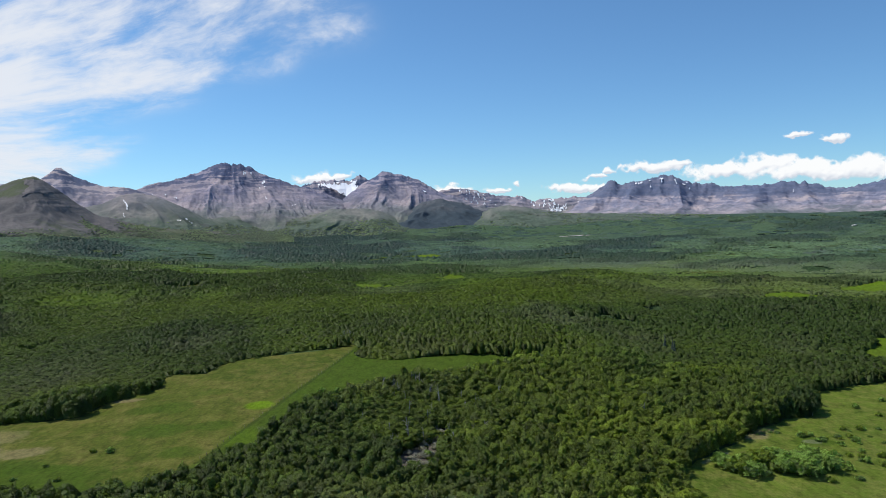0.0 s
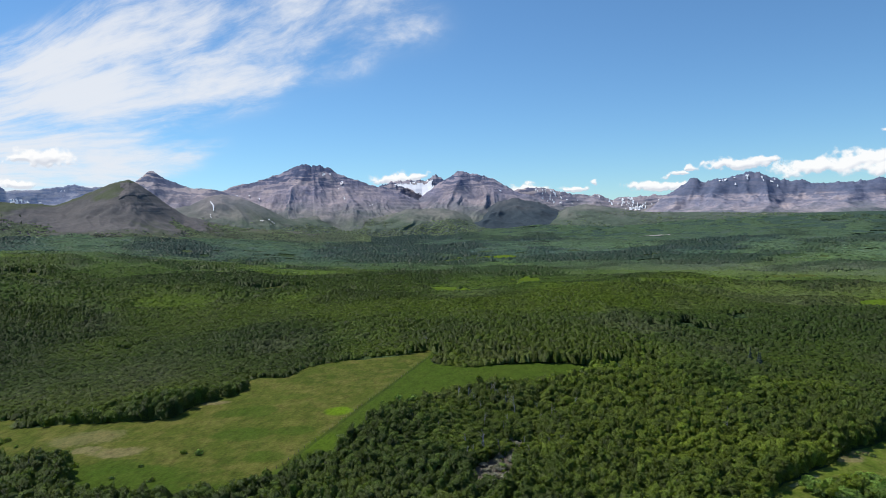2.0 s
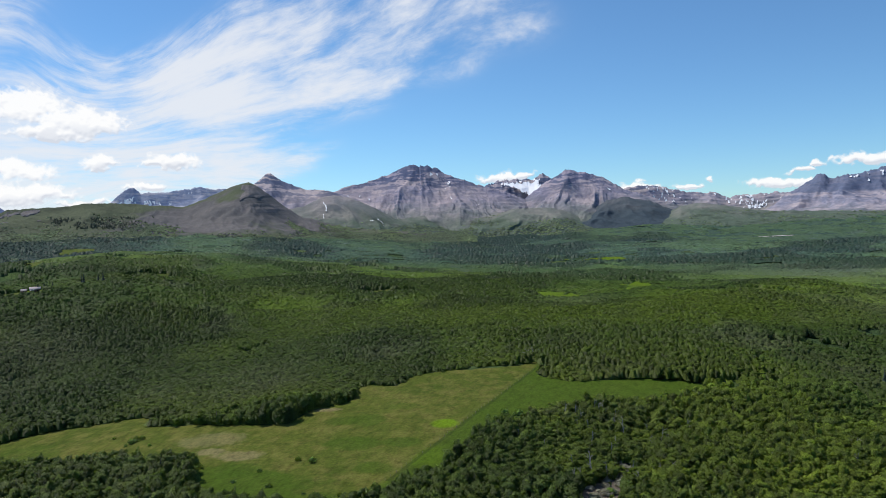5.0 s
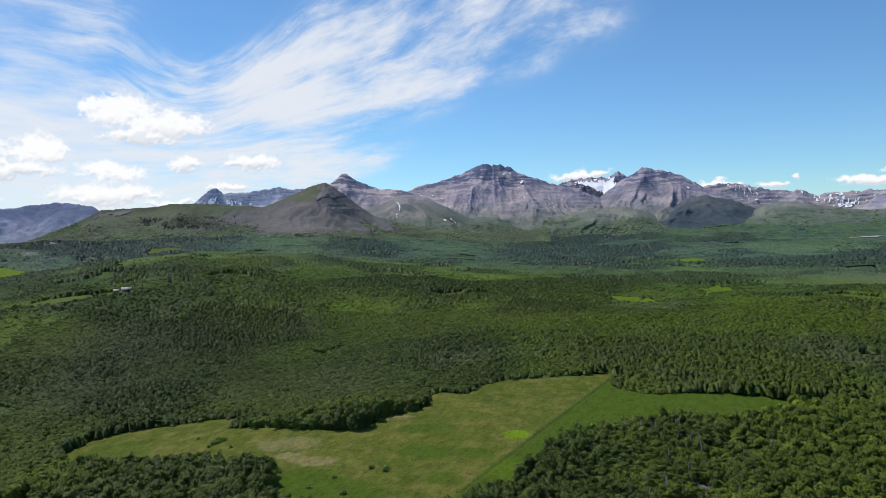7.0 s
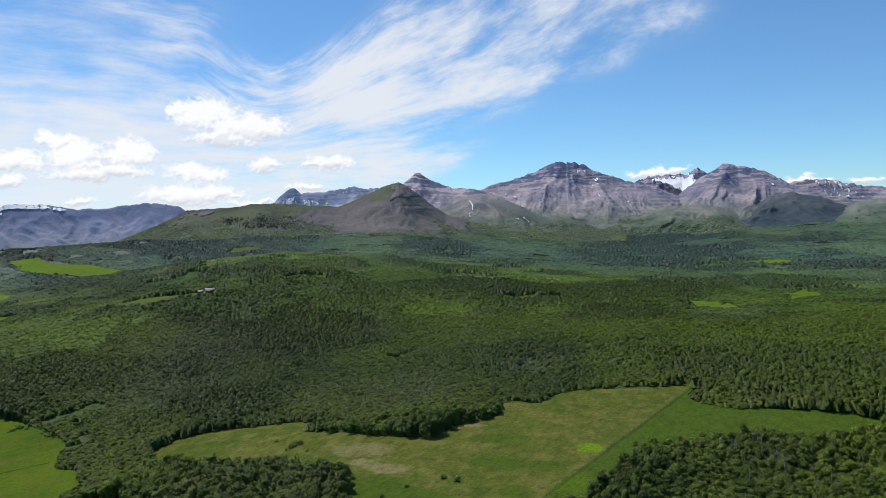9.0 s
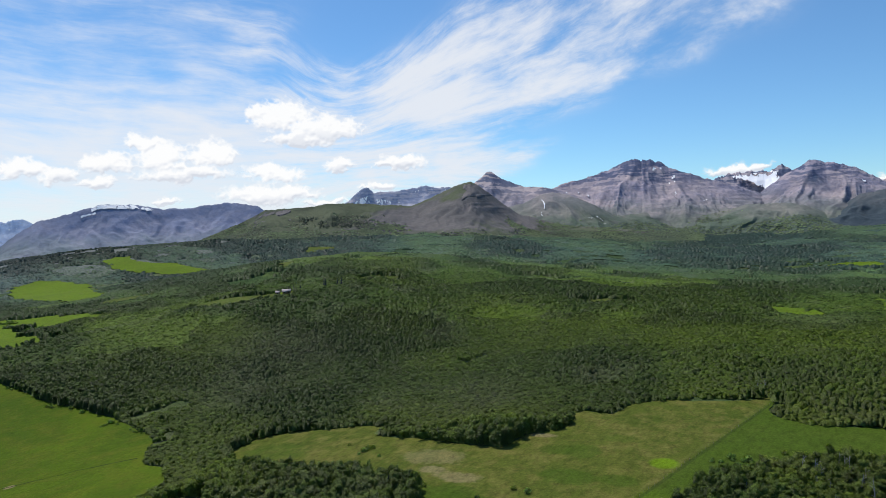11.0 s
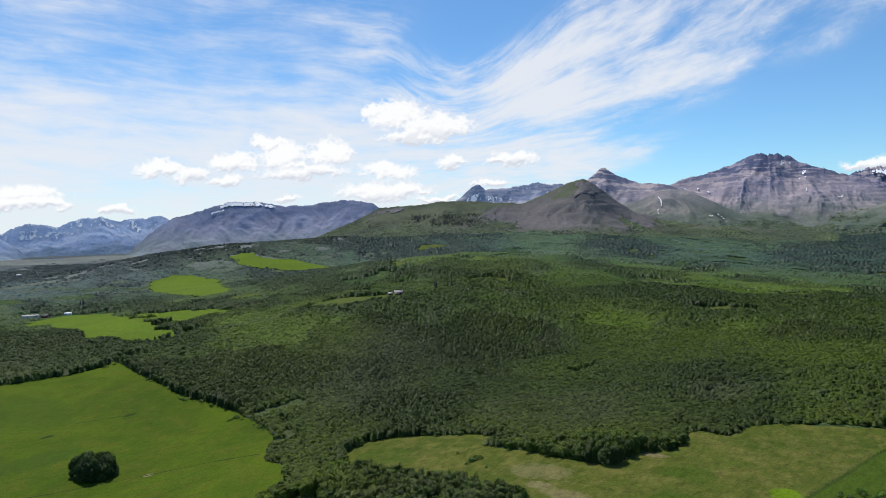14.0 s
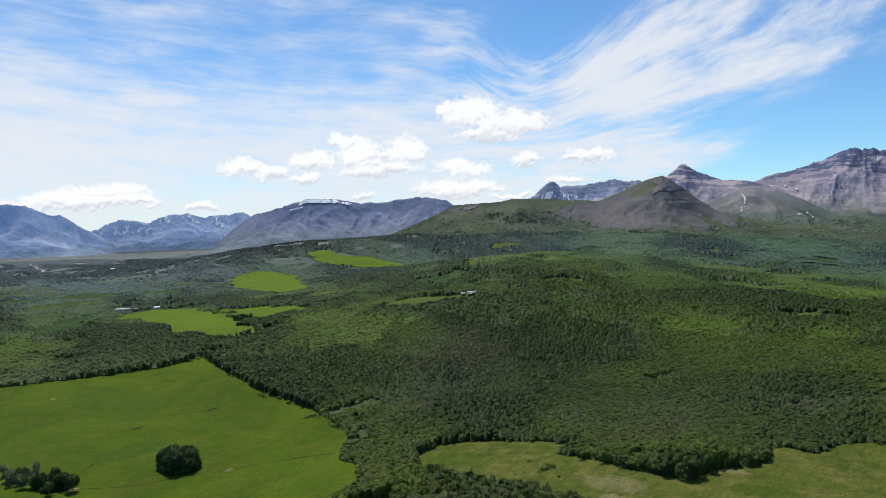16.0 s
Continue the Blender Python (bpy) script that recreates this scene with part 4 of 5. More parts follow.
def build_cirrus():
    aa, ee = np.meshgrid(np.arange(-50, 105.2, 0.4), np.arange(-1.5, 34, 0.4))
    thick = 0.27 * smooth(38, 54, aa) * smooth(-2, 6, ee)
    thick = thick + 1.05 * smooth(25, 42, aa + 0.7 * ee) * smooth(12.5, 1.0, ee)  # haze of cloud towards the horizon
    for veils in (FAN, VEILS, SHEETS):
        for a0, e0, a1, e1, w, much in veils:
            dx, dy = a1 - a0, e1 - e0
            n = math.hypot(dx, dy)
            f = ((aa - a0) * dx + (ee - e0) * dy) / n
            q = ((aa - a0) * -dy + (ee - e0) * dx) / n
            out = np.maximum(np.maximum(-f, f - n), 0) / (w * 1.8)
            thick = thick + 0.62 * much * np.exp(-(q / w) ** 2 - out ** 2) * (1 - 0.25 * smooth(0.3, 1.0, f / n))
    thick = 1.15 * (1 - np.exp(-thick))
    # strands of the fan spread from one place low in the south-west; further south they lie level
    da, de = 48.3 - aa, ee - 4.6
    ang, rad = np.arctan2(de, np.maximum(da, 0.4)), np.hypot(da, de)
    k = smooth(3, 13, da)
    along, across = k * rad - (1 - k) * (aa - 48.3), k * ang * 17 + (1 - k) * (de - 0.06 * (aa - 60))
    tint = np.stack([thick, along, across], -1).reshape(-1, 3)
    ob = raw_mesh("cirrus_backdrop", sky_points(aa, ee, 4890), grid_tris(*aa.shape), CIRRUS, None, True, tint, np.stack([aa, ee], -1).reshape(-1, 2))
    tagged(ob, "thin white streaky cirrus over blue sky", "sky", kind="structure")


def cumulus(lobes, far, seed):
    """A heaped cloud of puffs given by bearing, height and half sizes in degrees; the sheet ends at the cloud's own outline."""
    p = np.array(lobes, float)
    edge = 0.9
    aa, ee = np.meshgrid(np.arange((p[:, 0] - p[:, 2]).min() - edge, (p[:, 0] + p[:, 2]).max() + edge, 0.06), np.arange((p[:, 1] - p[:, 3]).min() - edge, (p[:, 1] + p[:, 3]).max() + edge, 0.06))
    wa, we = aa + 0.35 * fbm(aa * 0.9, ee * 0.9, 3, seed), ee + 0.28 * fbm(aa * 0.9 + 31, ee * 0.9, 3, seed + 3)
    d = np.full(aa.shape, -3.0)
    for a, e, w, h in lobes:
        below = np.where(we < e, 1.35, 1.0)  # flatter underneath
        d = np.maximum(d, 1 - np.sqrt(((wa - a) / w) ** 2 + ((we - e) / h * below) ** 2))
    size = min(1.0, p[:, 3].max() / 0.6)
    rough = 0.30 * (1 - np.abs(fbm(aa * 1.5 / size, ee * 1.9 / size, 5, seed + 7, 0.55))) - 0.15 + 0.10 * fbm(aa * 5, ee * 5, 3, seed + 11)
    d = d * 1.5 + 1.15 * rough + 0.08
    thick = np.sqrt(np.clip(d + 0.05, 0, 1.2))
    ga, ge = np.gradient(thick, axis=1) / 0.06, np.gradient(thick, axis=0) / 0.06
    for _ in range(2):
        ga, ge = [(q + np.roll(q, 1, 0) + np.roll(q, -1, 0) + np.roll(q, 1, 1) + np.roll(q, -1, 1)) / 5 for q in (ga, ge)]
    rise = (ee - (p[:, 1] - p[:, 3]).min()) / (2 * p[:, 3].max())
    lit = 0.60 - 0.20 * ge - 0.08 * ga - 0.30 * np.clip(d - 0.25, 0, 1) * smooth(0.75, 0.1, rise) + 0.12 * smooth(0.2, 0.9, rise)
    tri = grid_tris(*aa.shape)
    tri = tri[(d.ravel()[tri] > -0.32).any(1)]
    used, inv = np.unique(tri.ravel(), return_inverse=True)
    tint = np.stack([d, np.clip(lit, 0, 1), 0 * d], -1).reshape(-1, 3)
    uv = np.stack([aa + 7.0 * seed, ee], -1).reshape(-1, 2)
    ob = raw_mesh("cumulus_cloud", sky_points(aa, ee, far)[used], inv.reshape(-1, 3), CUMULUS, None, True, tint[used], uv[used])
    small = p[:, 2].max() < 1.3
    tagged(ob, "small white puff of cloud over the mountains" if small else "white heaped fair-weather cloud with a pale grey base", "cloud")


build_cirrus()
for count, lobes in enumerate([
        [(44.3, 8.8, 2.6, 1.36), (41.3, 7.7, 3.0, 1.18), (43.2, 7.0, 2.6, 0.64), (46.3, 9.1, 1.1, 0.73)],
        [(54.8, 6.7, 1.5, 0.64), (53.4, 5.7, 2.2, 1.18), (49.7, 5.9, 1.8, 1.18), (52.0, 4.4, 3.7, 0.73), (57.3, 5.2, 1.9, 0.82)],
        [(45.3, 4.4, 2.3, 0.82), (46.2, 2.7, 3.0, 0.91), (43.9, 2.9, 1.9, 0.73), (41.5, 2.1, 1.4, 0.36)],
        [(40.3, 5.0, 1.2, 0.55)], [(35.0, 5.2, 2.1, 0.64), (36.7, 5.0, 0.9, 0.27)],
        [(62.6, 4.7, 1.7, 0.73), (60.5, 4.2, 1.6, 0.55)], [(57.9, 3.8, 1.2, 0.41)],
        [(75.8, 2.5, 2.1, 0.68), (72.4, 2.8, 3.3, 0.73), (74.0, 2.1, 5.0, 0.64), (70.5, 2.2, 1.9, 0.59)],
        [(65.6, 1.9, 1.3, 0.36)], [(53.4, 2.4, 0.9, 0.32)], [(37.2, 3.2, 1.3, 0.41)],
        [(9.6, 3.5, 2.1, 0.50), (8.2, 3.6, 1.4, 0.36)], [(-0.7, 2.4, 1.5, 0.32)], [(-4.3, 2.2, 1.1, 0.27)], [(-5.8, 2.5, 0.4, 0.32)],
        [(-13.5, 3.6, 0.6, 0.23), (-16.7, 3.5, 2.5, 0.50), (-18.0, 3.7, 0.9, 0.36)], [(-12.1, 3.0, 0.9, 0.27)], [(-11.1, 2.1, 2.4, 0.45)],
        [(-24.6, 3.4, 2.5, 0.72), (-21.6, 3.0, 2.8, 0.64), (-27.2, 2.8, 3.6, 0.78), (-30.7, 2.8, 2.7, 0.86), (-34.2, 2.5, 3.2, 0.91)],
        [(-26.3, 5.3, 0.9, 0.27)], [(-28.7, 4.9, 0.9, 0.32)]]):
    cumulus(lobes, 4870 - 3 * count, 400 + 13 * count)

# ---- forest ----
def ico(level):
    bm = bmesh.new()
    bmesh.ops.create_icosphere(bm, subdivisions=level, radius=1)
    v = np.array([tuple(p.co) for p in bm.verts])
    t = np.array([[q.index for q in f.verts] for f in bm.faces])
    bm.free()
    return v, t


def crown_shape(rng, cards, size, core=0.82, level=1, low=0.30, slim=1.0):
    """A crown one wide and one high: a lumpy heart wrapped in many leafy sprays."""
    v, t = ico(level)
    lump = 1 + 0.28 * rng.standard_normal(len(v)) * 0.6
    mid, half = (1 + low) / 2, (1 - low) / 2
    hv = v * lump[:, None] * core * np.array([0.5 * slim, 0.5 * slim, half]) + np.array([0, 0, mid])
    vs, ts = [hv], [t]
    n0 = len(hv)
    for k in range(cards):
        d = rng.standard_normal(3)
        d[2] = abs(d[2]) * 0.9 - 0.35
        d /= np.linalg.norm(d)
        r = 0.75 + 0.35 * rng.random()
        c = d * r * np.array([0.5 * slim, 0.5 * slim, half]) + np.array([0, 0, mid])
        nrm = d + 0.55 * rng.standard_normal(3)
        nrm /= np.linalg.norm(nrm)
        a = np.cross(nrm, rng.standard_normal(3))
        a /= np.linalg.norm(a)
        b = np.cross(nrm, a)
        s = size * (0.6 + 0.8 * rng.random())
        q = np.array([c - a * s, c + b * s * 0.8 + nrm * 0.1 * s, c + a * s, c - b * s * 0.8 - nrm * 0.1 * s])
        vs.append(q)
        ts.append(np.array([[0, 1, 2], [0, 2, 3]]) + n0)
        n0 += 4
    return np.vstack(vs), np.vstack(ts)


def mound_shape(rng, sides=4):
    """A far clump of trees: a flat lumpy top and sides down to the ground."""
    a = np.arange(sides) * 2 * np.pi / sides
    top, foot = a + 0.35 * rng.standard_normal(sides), a + 0.25 * rng.standard_normal(sides)
    r0, r1 = 0.34 * (1 + 0.2 * rng.standard_normal(sides)), 0.54 * (1 + 0.15 * rng.standard_normal(sides))
    v = np.vstack([np.stack([r0 * np.cos(top), r0 * np.sin(top), 0.92 + 0.1 * rng.standard_normal(sides)], -1), np.stack([r1 * np.cos(foot), r1 * np.sin(foot), 0 * a], -1)])
    j = np.arange(sides)
    q = (j + 1) % sides
    t = [np.stack([j, sides + j, sides + q], -1), np.stack([j, sides + q, q], -1), np.array([[0, k, k + 1] for k in range(1, sides - 1)])]
    return v, np.vstack(t)


def dome_shape(rng, cards=0, size=0.2, rings=2, sides=5, low=0.1):
    """A rounded crown seen from above: a lumpy dome with a few leafy sprays."""
    vs, ts = [np.array([[0.1 * rng.standard_normal(), 0.1 * rng.standard_normal(), 1.0]])], []
    levels = {3: [(0.34, 0.90), (0.50, 0.62), (0.36, low)], 2: [(0.40, 0.88), (0.52, low)], 1: [(0.5, low)]}[rings]
    n0 = 1
    for k, (r, z) in enumerate(levels):
        a = np.arange(sides) * 2 * np.pi / sides + rng.random() * 2 + 0.3 * rng.standard_normal(sides)
        rr = r * (1 + 0.32 * rng.standard_normal(sides))
        vs.append(np.stack([rr * np.cos(a), rr * np.sin(a), z + 0.1 * rng.standard_normal(sides) * (k == 0)], -1))
        j = np.arange(sides)
        q = (j + 1) % sides
        if k == 0:
            ts.append(np.stack([0 * j, 1 + j, 1 + q], -1))
        else:
            ts += [np.stack([n0 - sides + j, n0 + j, n0 + q], -1), np.stack([n0 - sides + j, n0 + q, n0 - sides + q], -1)]
        n0 += sides
    for k in range(cards):
        d = rng.standard_normal(3)
        d[2] = abs(d[2]) - 0.1
        d /= np.linalg.norm(d)
        c = d * np.array([0.48, 0.48, 0.5]) * (0.8 + 0.3 * rng.random()) + np.array([0, 0, 0.48])
        nrm = d * 0.7 + np.array([0, 0, 0.5]) + 0.45 * rng.standard_normal(3)
        nrm /= np.linalg.norm(nrm)
        a = np.cross(nrm, rng.standard_normal(3))
        a /= np.linalg.norm(a)
        b = np.cross(nrm, a)
        sz = size * (0.6 + 0.8 * rng.random())
        vs.append(np.array([c - a * sz, c + b * sz * 0.8, c + a * sz, c - b * sz * 0.8]))
        ts.append(np.array([[0, 1, 2], [0, 2, 3]]) + n0)
        n0 += 4
    return np.vstack(vs), np.vstack(ts)


TINTS = np.array([(0.106, 0.162, 0.034), (0.077, 0.120, 0.031), (0.158, 0.215, 0.025), (0.172, 0.182, 0.118), (0.053, 0.088, 0.025)])
# stands that stand out: x, y, reach
YOUNG = [(-251, 576, 55), (-144, 572, 50), (-365, 698, 65), (-19, 605, 55), (-221, 659, 50), (60, 640, 80), (-715, 560, 35), (-690, 610, 30),
         (-760, 980, 70), (-560, 760, 70), (-1000, 1100, 90), (-225, 342, 26), (-185, 356, 24), (-265, 350, 22), (-345, 300, 22)]
GREYISH = [(-212, 382, 20), (-228, 416, 22), (-163, 451, 16), (-470, 450, 40), (-413, 374, 40), (-433, 440, 35), (-53, 744, 40), (250, 720, 90), (-804, 201, 60), (400, 800, 110), (480, 740, 80), (200, 670, 60), (600, 1100, 160), (300, 1300, 160)]
DARKISH = [(20, 290, 30), (-10, 330, 26), (152, 305, 22), (-231, 769, 70), (-138, 738, 60), (-355, 873, 80), (-259, 863, 90), (-149, 684, 45), (-49, 460, 26), (-136, 404, 18), (-330, 420, 40), (-28, 756, 50),
           (-352, 330, 40), (-408, 481, 60), (-502, 360, 60), (-420, 420, 50), (-180, 500, 40), (-2010, 1256, 330), (-1560, 1000, 90), (-900, 330, 90), (-1000, 560, 60), (-1250, 600, 90)]
STANDS = [(*p, k) for k, group in ((2, YOUNG), (3, GREYISH), (4, DARKISH)) for p in group]


def tint_at(rng, x, y):
    """Leaf colour of each tree, by stand and by chance, with haze put into the far ones."""
    far = 1 + np.hypot(x, y) / 900
    a = fbm(x / 110 / far, y / 80 / far, 4, 201) * 1.9
    b = fbm(x / 40, y / 40, 3, 205)
    w = np.zeros((len(x), 5))
    w[:, 0] = 1.0
    w[:, 1] = np.clip(0.6 - 2.0 * a, 0, 3)
    w[:, 2] = np.clip(2.0 * a - 0.5, 0, 3)
    w[:, 3] = np.clip(2.4 * b - 1.1, 0, 2)
    w[:, 4] = np.clip(-2.4 * b - 1.0, 0, 2)
    for sx, sy, s, k in STANDS:
        w[:, k] += (3.4 if k == 3 else 4.0) * np.exp(-((x - sx) ** 2 + (y - sy) ** 2) / (s * s)) * (0.6 + 0.6 * rng.random(len(x)))
    st = stand_of(x, y)
    w[:, 2] += 1.8 * np.clip(0.5 - st, 0, 1)
    w[:, 4] += 4.0 * np.clip(st - 0.6, 0, 1)
    w *= 0.6 + 0.8 * rng.random(w.shape)
    w /= w.sum(1)[:, None]
    blue = 0.75 * smooth(900, 2000, np.hypot(x, y))[:, None]  # haze put into the leaf colour, bluer towards the mountains
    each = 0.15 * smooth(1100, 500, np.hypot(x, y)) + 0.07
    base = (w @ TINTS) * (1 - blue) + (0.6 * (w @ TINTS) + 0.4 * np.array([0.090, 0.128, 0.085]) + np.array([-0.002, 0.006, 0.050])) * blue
    dry = (smooth(58, 66, np.degrees(np.arctan2(-x, y))) * smooth(1300, 2000, np.hypot(x, y)))[:, None]  # grey-blue haze over the valley floor's brush, put into the leaf colour
    base = base * (1 - 0.75 * dry) + np.array([0.138, 0.178, 0.150]) * 0.75 * dry
    old = smooth(0.25, 0.85, st)[:, None] * smooth(500, 1100, np.hypot(x, y))[:, None]  # old stands are darker than young brush
    base = base * (1 + 0.12 * smooth(500, 1100, np.hypot(x, y))[:, None] - 0.36 * old)
    base = base * (1 - 0.4 * np.exp(-((x + 2010) ** 2 + (y - 1256) ** 2) / 400 ** 2))[:, None]  # darker wood on the far dome
    base = base * (np.array([1.05, 1.0, 0.78]) - np.array([0.13, 0.0, 0.0]) * smooth(300, 520, np.hypot(x, y))[:, None] + np.array([0.0, 0.0, 0.45]) * smooth(600, 2000, np.hypot(x, y))[:, None])  # near leaves warmer; haze put into the far ones makes them bluer
    return base * (1 - each + 2 * each * rng.random(len(x)))[:, None]


def stand_of(x, y):
    """How tall the wood stands, from low brush (0) to old aspen (1)."""
    r = np.hypot(x, y)
    k = 1 + r / 1500
    s = 0.55 + 1.1 * fbm(x / (100 * k), y / (60 * k), 4, 501) + 0.25 * fbm(x / 30, y / 30, 2, 507)
    s = s + 0.35 * smooth(420, 300, r)
    for sx, sy, reach, kind in STANDS:
        s = s + {2: -0.5, 3: -0.35, 4: 0.4}[kind] * np.exp(-((x - sx) ** 2 + (y - sy) ** 2) / (reach * reach))
    return np.clip(s, 0, 1)


def open_ground(x, y):
    """Where no tree grows."""
    hit = np.zeros(len(x), bool)
    for e in CLEAR:
        p = np.array(e)
        box = (x > p[:, 0].min()) & (x < p[:, 0].max()) & (y > p[:, 1].min()) & (y < p[:, 1].max())
        if box.any():
            hit[box] |= inside(e, x[box], y[box])
    return hit


def spots(rng, r0, r1, gap, az0=-40.0, az1=86.0, holes=0.0):
    """Places for trees between two distances from the drone's station."""
    gx, gy = np.meshgrid(np.arange(-r1, r1, gap), np.arange(-r1 * 0.2, r1, gap))
    x = (gx + gap * (rng.random(gx.shape) - 0.5) * 0.95).ravel()
    y = (gy + gap * (rng.random(gy.shape) - 0.5) * 0.95).ravel()
    r, az = np.hypot(x, y), np.degrees(np.arctan2(-x, y))
    edge = r + 0.07 * r * fbm(x / 70, y / 70, 3, 311)
    k = (edge > r0) & (edge < r1) & (az > az0) & (az < az1)
    x, y = x[k], y[k]
    k = ~open_ground(x, y)
    x, y = x[k], y[k]
    gappy = fbm(x / 55, y / 55, 4, 301) + 0.4 * fbm(x / 200, y / 200, 2, 305)
    az = np.degrees(np.arctan2(-x, y))
    k = gappy < 1.15 - holes - 0.55 * smooth(50, 62, az) * smooth(1000, 1500, np.hypot(x, y))
    return x[k], y[k]


def forest(name, rng, x, y, shapes, wide, tall, label, z=None, col=None, mat=None, gain=1.0, uneven=0.08, soft_faces=True):
    """All trees of one stretch as one body of leaves."""
    n = len(x)
    kind = rng.integers(0, len(shapes), n)
    vary = 0.68 + 0.64 * rng.random(n)
    tall = tall * (0.42 + 0.75 * stand_of(x, y))
    w, h = wide * vary * (0.85 + 0.3 * rng.random(n)), tall * (1 + uneven * (2 * rng.random(n) - 1))
    turn = rng.random(n) * 2 * np.pi
    z = land(x, y) if z is None else z
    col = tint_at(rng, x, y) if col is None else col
    V, Tr, Cc, off = [], [], [], 0
    for k, (sv, st) in enumerate(shapes):
        i = np.flatnonzero(kind == k)
        c, s = np.cos(turn[i])[:, None], np.sin(turn[i])[:, None]
        px = (sv[None, :, 0] * c - sv[None, :, 1] * s) * w[i][:, None] + x[i][:, None]
        py = (sv[None, :, 0] * s + sv[None, :, 1] * c) * w[i][:, None] + y[i][:, None]
        pz = sv[None, :, 2] * h[i][:, None] + z[i][:, None]
        V.append(np.stack([px, py, pz], -1).reshape(-1, 3))
        Tr.append((st[None] + (np.arange(len(i)) * len(sv))[:, None, None]).reshape(-1, 3) + off)
        Cc.append(np.repeat(col[i] * gain, len(sv), 0))
        off += len(i) * len(sv)
    return tagged(raw_mesh(name, np.vstack(V), np.vstack(Tr), mat or FOLIAGE_FAR, None, soft_faces, np.vstack(Cc)), label, "forest", kind="stuff")


def understory(name, r0, r1, step, share, tall, label, mat, gain, holes=0.0):
    """The closed lower canopy, added to keep the gaps between the crowns from going dark: one uneven sheet of leaves
    over the wooded ground.
    """
    gx, gy = np.meshgrid(np.arange(-r1 - step, r1 + step, step), np.arange(-0.2 * r1, r1 + step, step))
    x, y = (gx + 0.35 * step * (rng.random(gx.shape) - 0.5)).ravel(), (gy + 0.35 * step * (rng.random(gy.shape) - 0.5)).ravel()
    r, az = np.hypot(x, y), np.degrees(np.arctan2(-x, y))
    edge = r + 0.07 * r * fbm(x / 70, y / 70, 3, 311)
    ok = (edge > r0 - 3 * step) & (edge < r1) & (az > -37) & (az < 83)
    ok[ok] &= ~open_ground(x[ok], y[ok])
    gappy = fbm(x / 55, y / 55, 4, 301) + 0.4 * fbm(x / 200, y / 200, 2, 305)
    ok &= gappy < 1.15 - holes - 0.55 * smooth(50, 62, az) * smooth(1000, 1500, r)
    whole = ok.reshape(gx.shape).copy()
    for axis in (0, 1):
        whole = whole & np.roll(whole, 1, axis) & np.roll(whole, -1, axis)
    tri = grid_tris(*gx.shape)
    tri = tri[ok[tri].all(1)]
    used, inv = np.unique(tri.ravel(), return_inverse=True)
    x, y = x[used], y[used]
    high = share * tall * (0.42 + 0.75 * stand_of(x, y)) * (0.8 + 0.4 * rng.random(len(x)))
    high = high * np.where(whole.ravel()[used], 1.0, 0.08)  # the edge of the wood comes down to the ground
    v = np.stack([x, y, land(x, y) + high], -1)
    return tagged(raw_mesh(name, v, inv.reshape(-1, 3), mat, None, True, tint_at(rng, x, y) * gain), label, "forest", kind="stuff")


rng = np.random.default_rng(4)
NEAR = [dome_shape(rng, 30, 0.14, 3) for _ in range(12)]
MID = [dome_shape(rng, 1, 0.25, 2, 4, 0.2) for _ in range(14)]
FAR = [dome_shape(rng, 0, 0.3, 2, 4, 0.2) for _ in range(12)]
SPECK = [mound_shape(rng) for _ in range(10)]
near_x, near_y = spots(rng, 186, 390, 3.2, -36, 80)
seen = (np.hypot(near_x, near_y) > 255) | (np.degrees(np.arctan2(-near_x, near_y)) < 35)
near_x, near_y = near_x[seen], near_y[seen]
order = np.argsort(np.hypot(near_x, near_y) + 400 * (np.abs(near_x + 20) > 130))  # the stretch below the drone's first view stands as single trees
SINGLE = list(zip(near_x[order[:300]], near_y[order[:300]]))
forest("aspen_forest", rng, near_x[order[300:]], near_y[order[300:]], NEAR, 4.9, 7.4, "dense green aspen forest with small rounded crowns", mat=FOLIAGE, gain=1.36, uneven=0.2, soft_faces=False)
forest("aspen_forest", rng, *spots(rng, 390, 720, 2.6, -36, 82), MID, 3.9, 5.8, "green aspen forest climbing the low wooded hill", mat=FOLIAGE_MID, gain=0.92, uneven=0.16, soft_faces=False)
# gain on these far stretches also puts hazy brightness into the leaf colour
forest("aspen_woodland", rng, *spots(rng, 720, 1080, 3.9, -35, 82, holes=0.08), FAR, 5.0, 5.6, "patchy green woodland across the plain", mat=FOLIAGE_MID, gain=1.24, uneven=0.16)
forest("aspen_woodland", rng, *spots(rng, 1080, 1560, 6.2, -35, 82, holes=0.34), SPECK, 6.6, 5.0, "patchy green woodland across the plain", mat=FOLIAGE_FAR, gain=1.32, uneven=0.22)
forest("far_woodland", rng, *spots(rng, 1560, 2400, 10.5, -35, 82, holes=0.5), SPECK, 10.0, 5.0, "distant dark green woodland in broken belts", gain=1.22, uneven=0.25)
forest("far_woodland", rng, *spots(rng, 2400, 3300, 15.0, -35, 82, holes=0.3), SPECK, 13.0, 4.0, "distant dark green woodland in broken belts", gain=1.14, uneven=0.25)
understory("aspen_understory", 222, 390, 3.0, 0.55, 7.4, "shaded leafy understory of the aspen forest", FOLIAGE_MID, 1.1)
understory("aspen_understory", 390, 720, 3.6, 0.74, 5.8, "leafy understory of the aspen forest on the hill", FOLIAGE_MID, 0.8)
# the far sheets get the same hazy lift in their leaf colour
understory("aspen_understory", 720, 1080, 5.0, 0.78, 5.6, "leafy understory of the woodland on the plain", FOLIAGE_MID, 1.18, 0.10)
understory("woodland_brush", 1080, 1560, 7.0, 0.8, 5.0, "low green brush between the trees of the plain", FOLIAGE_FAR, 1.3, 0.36)
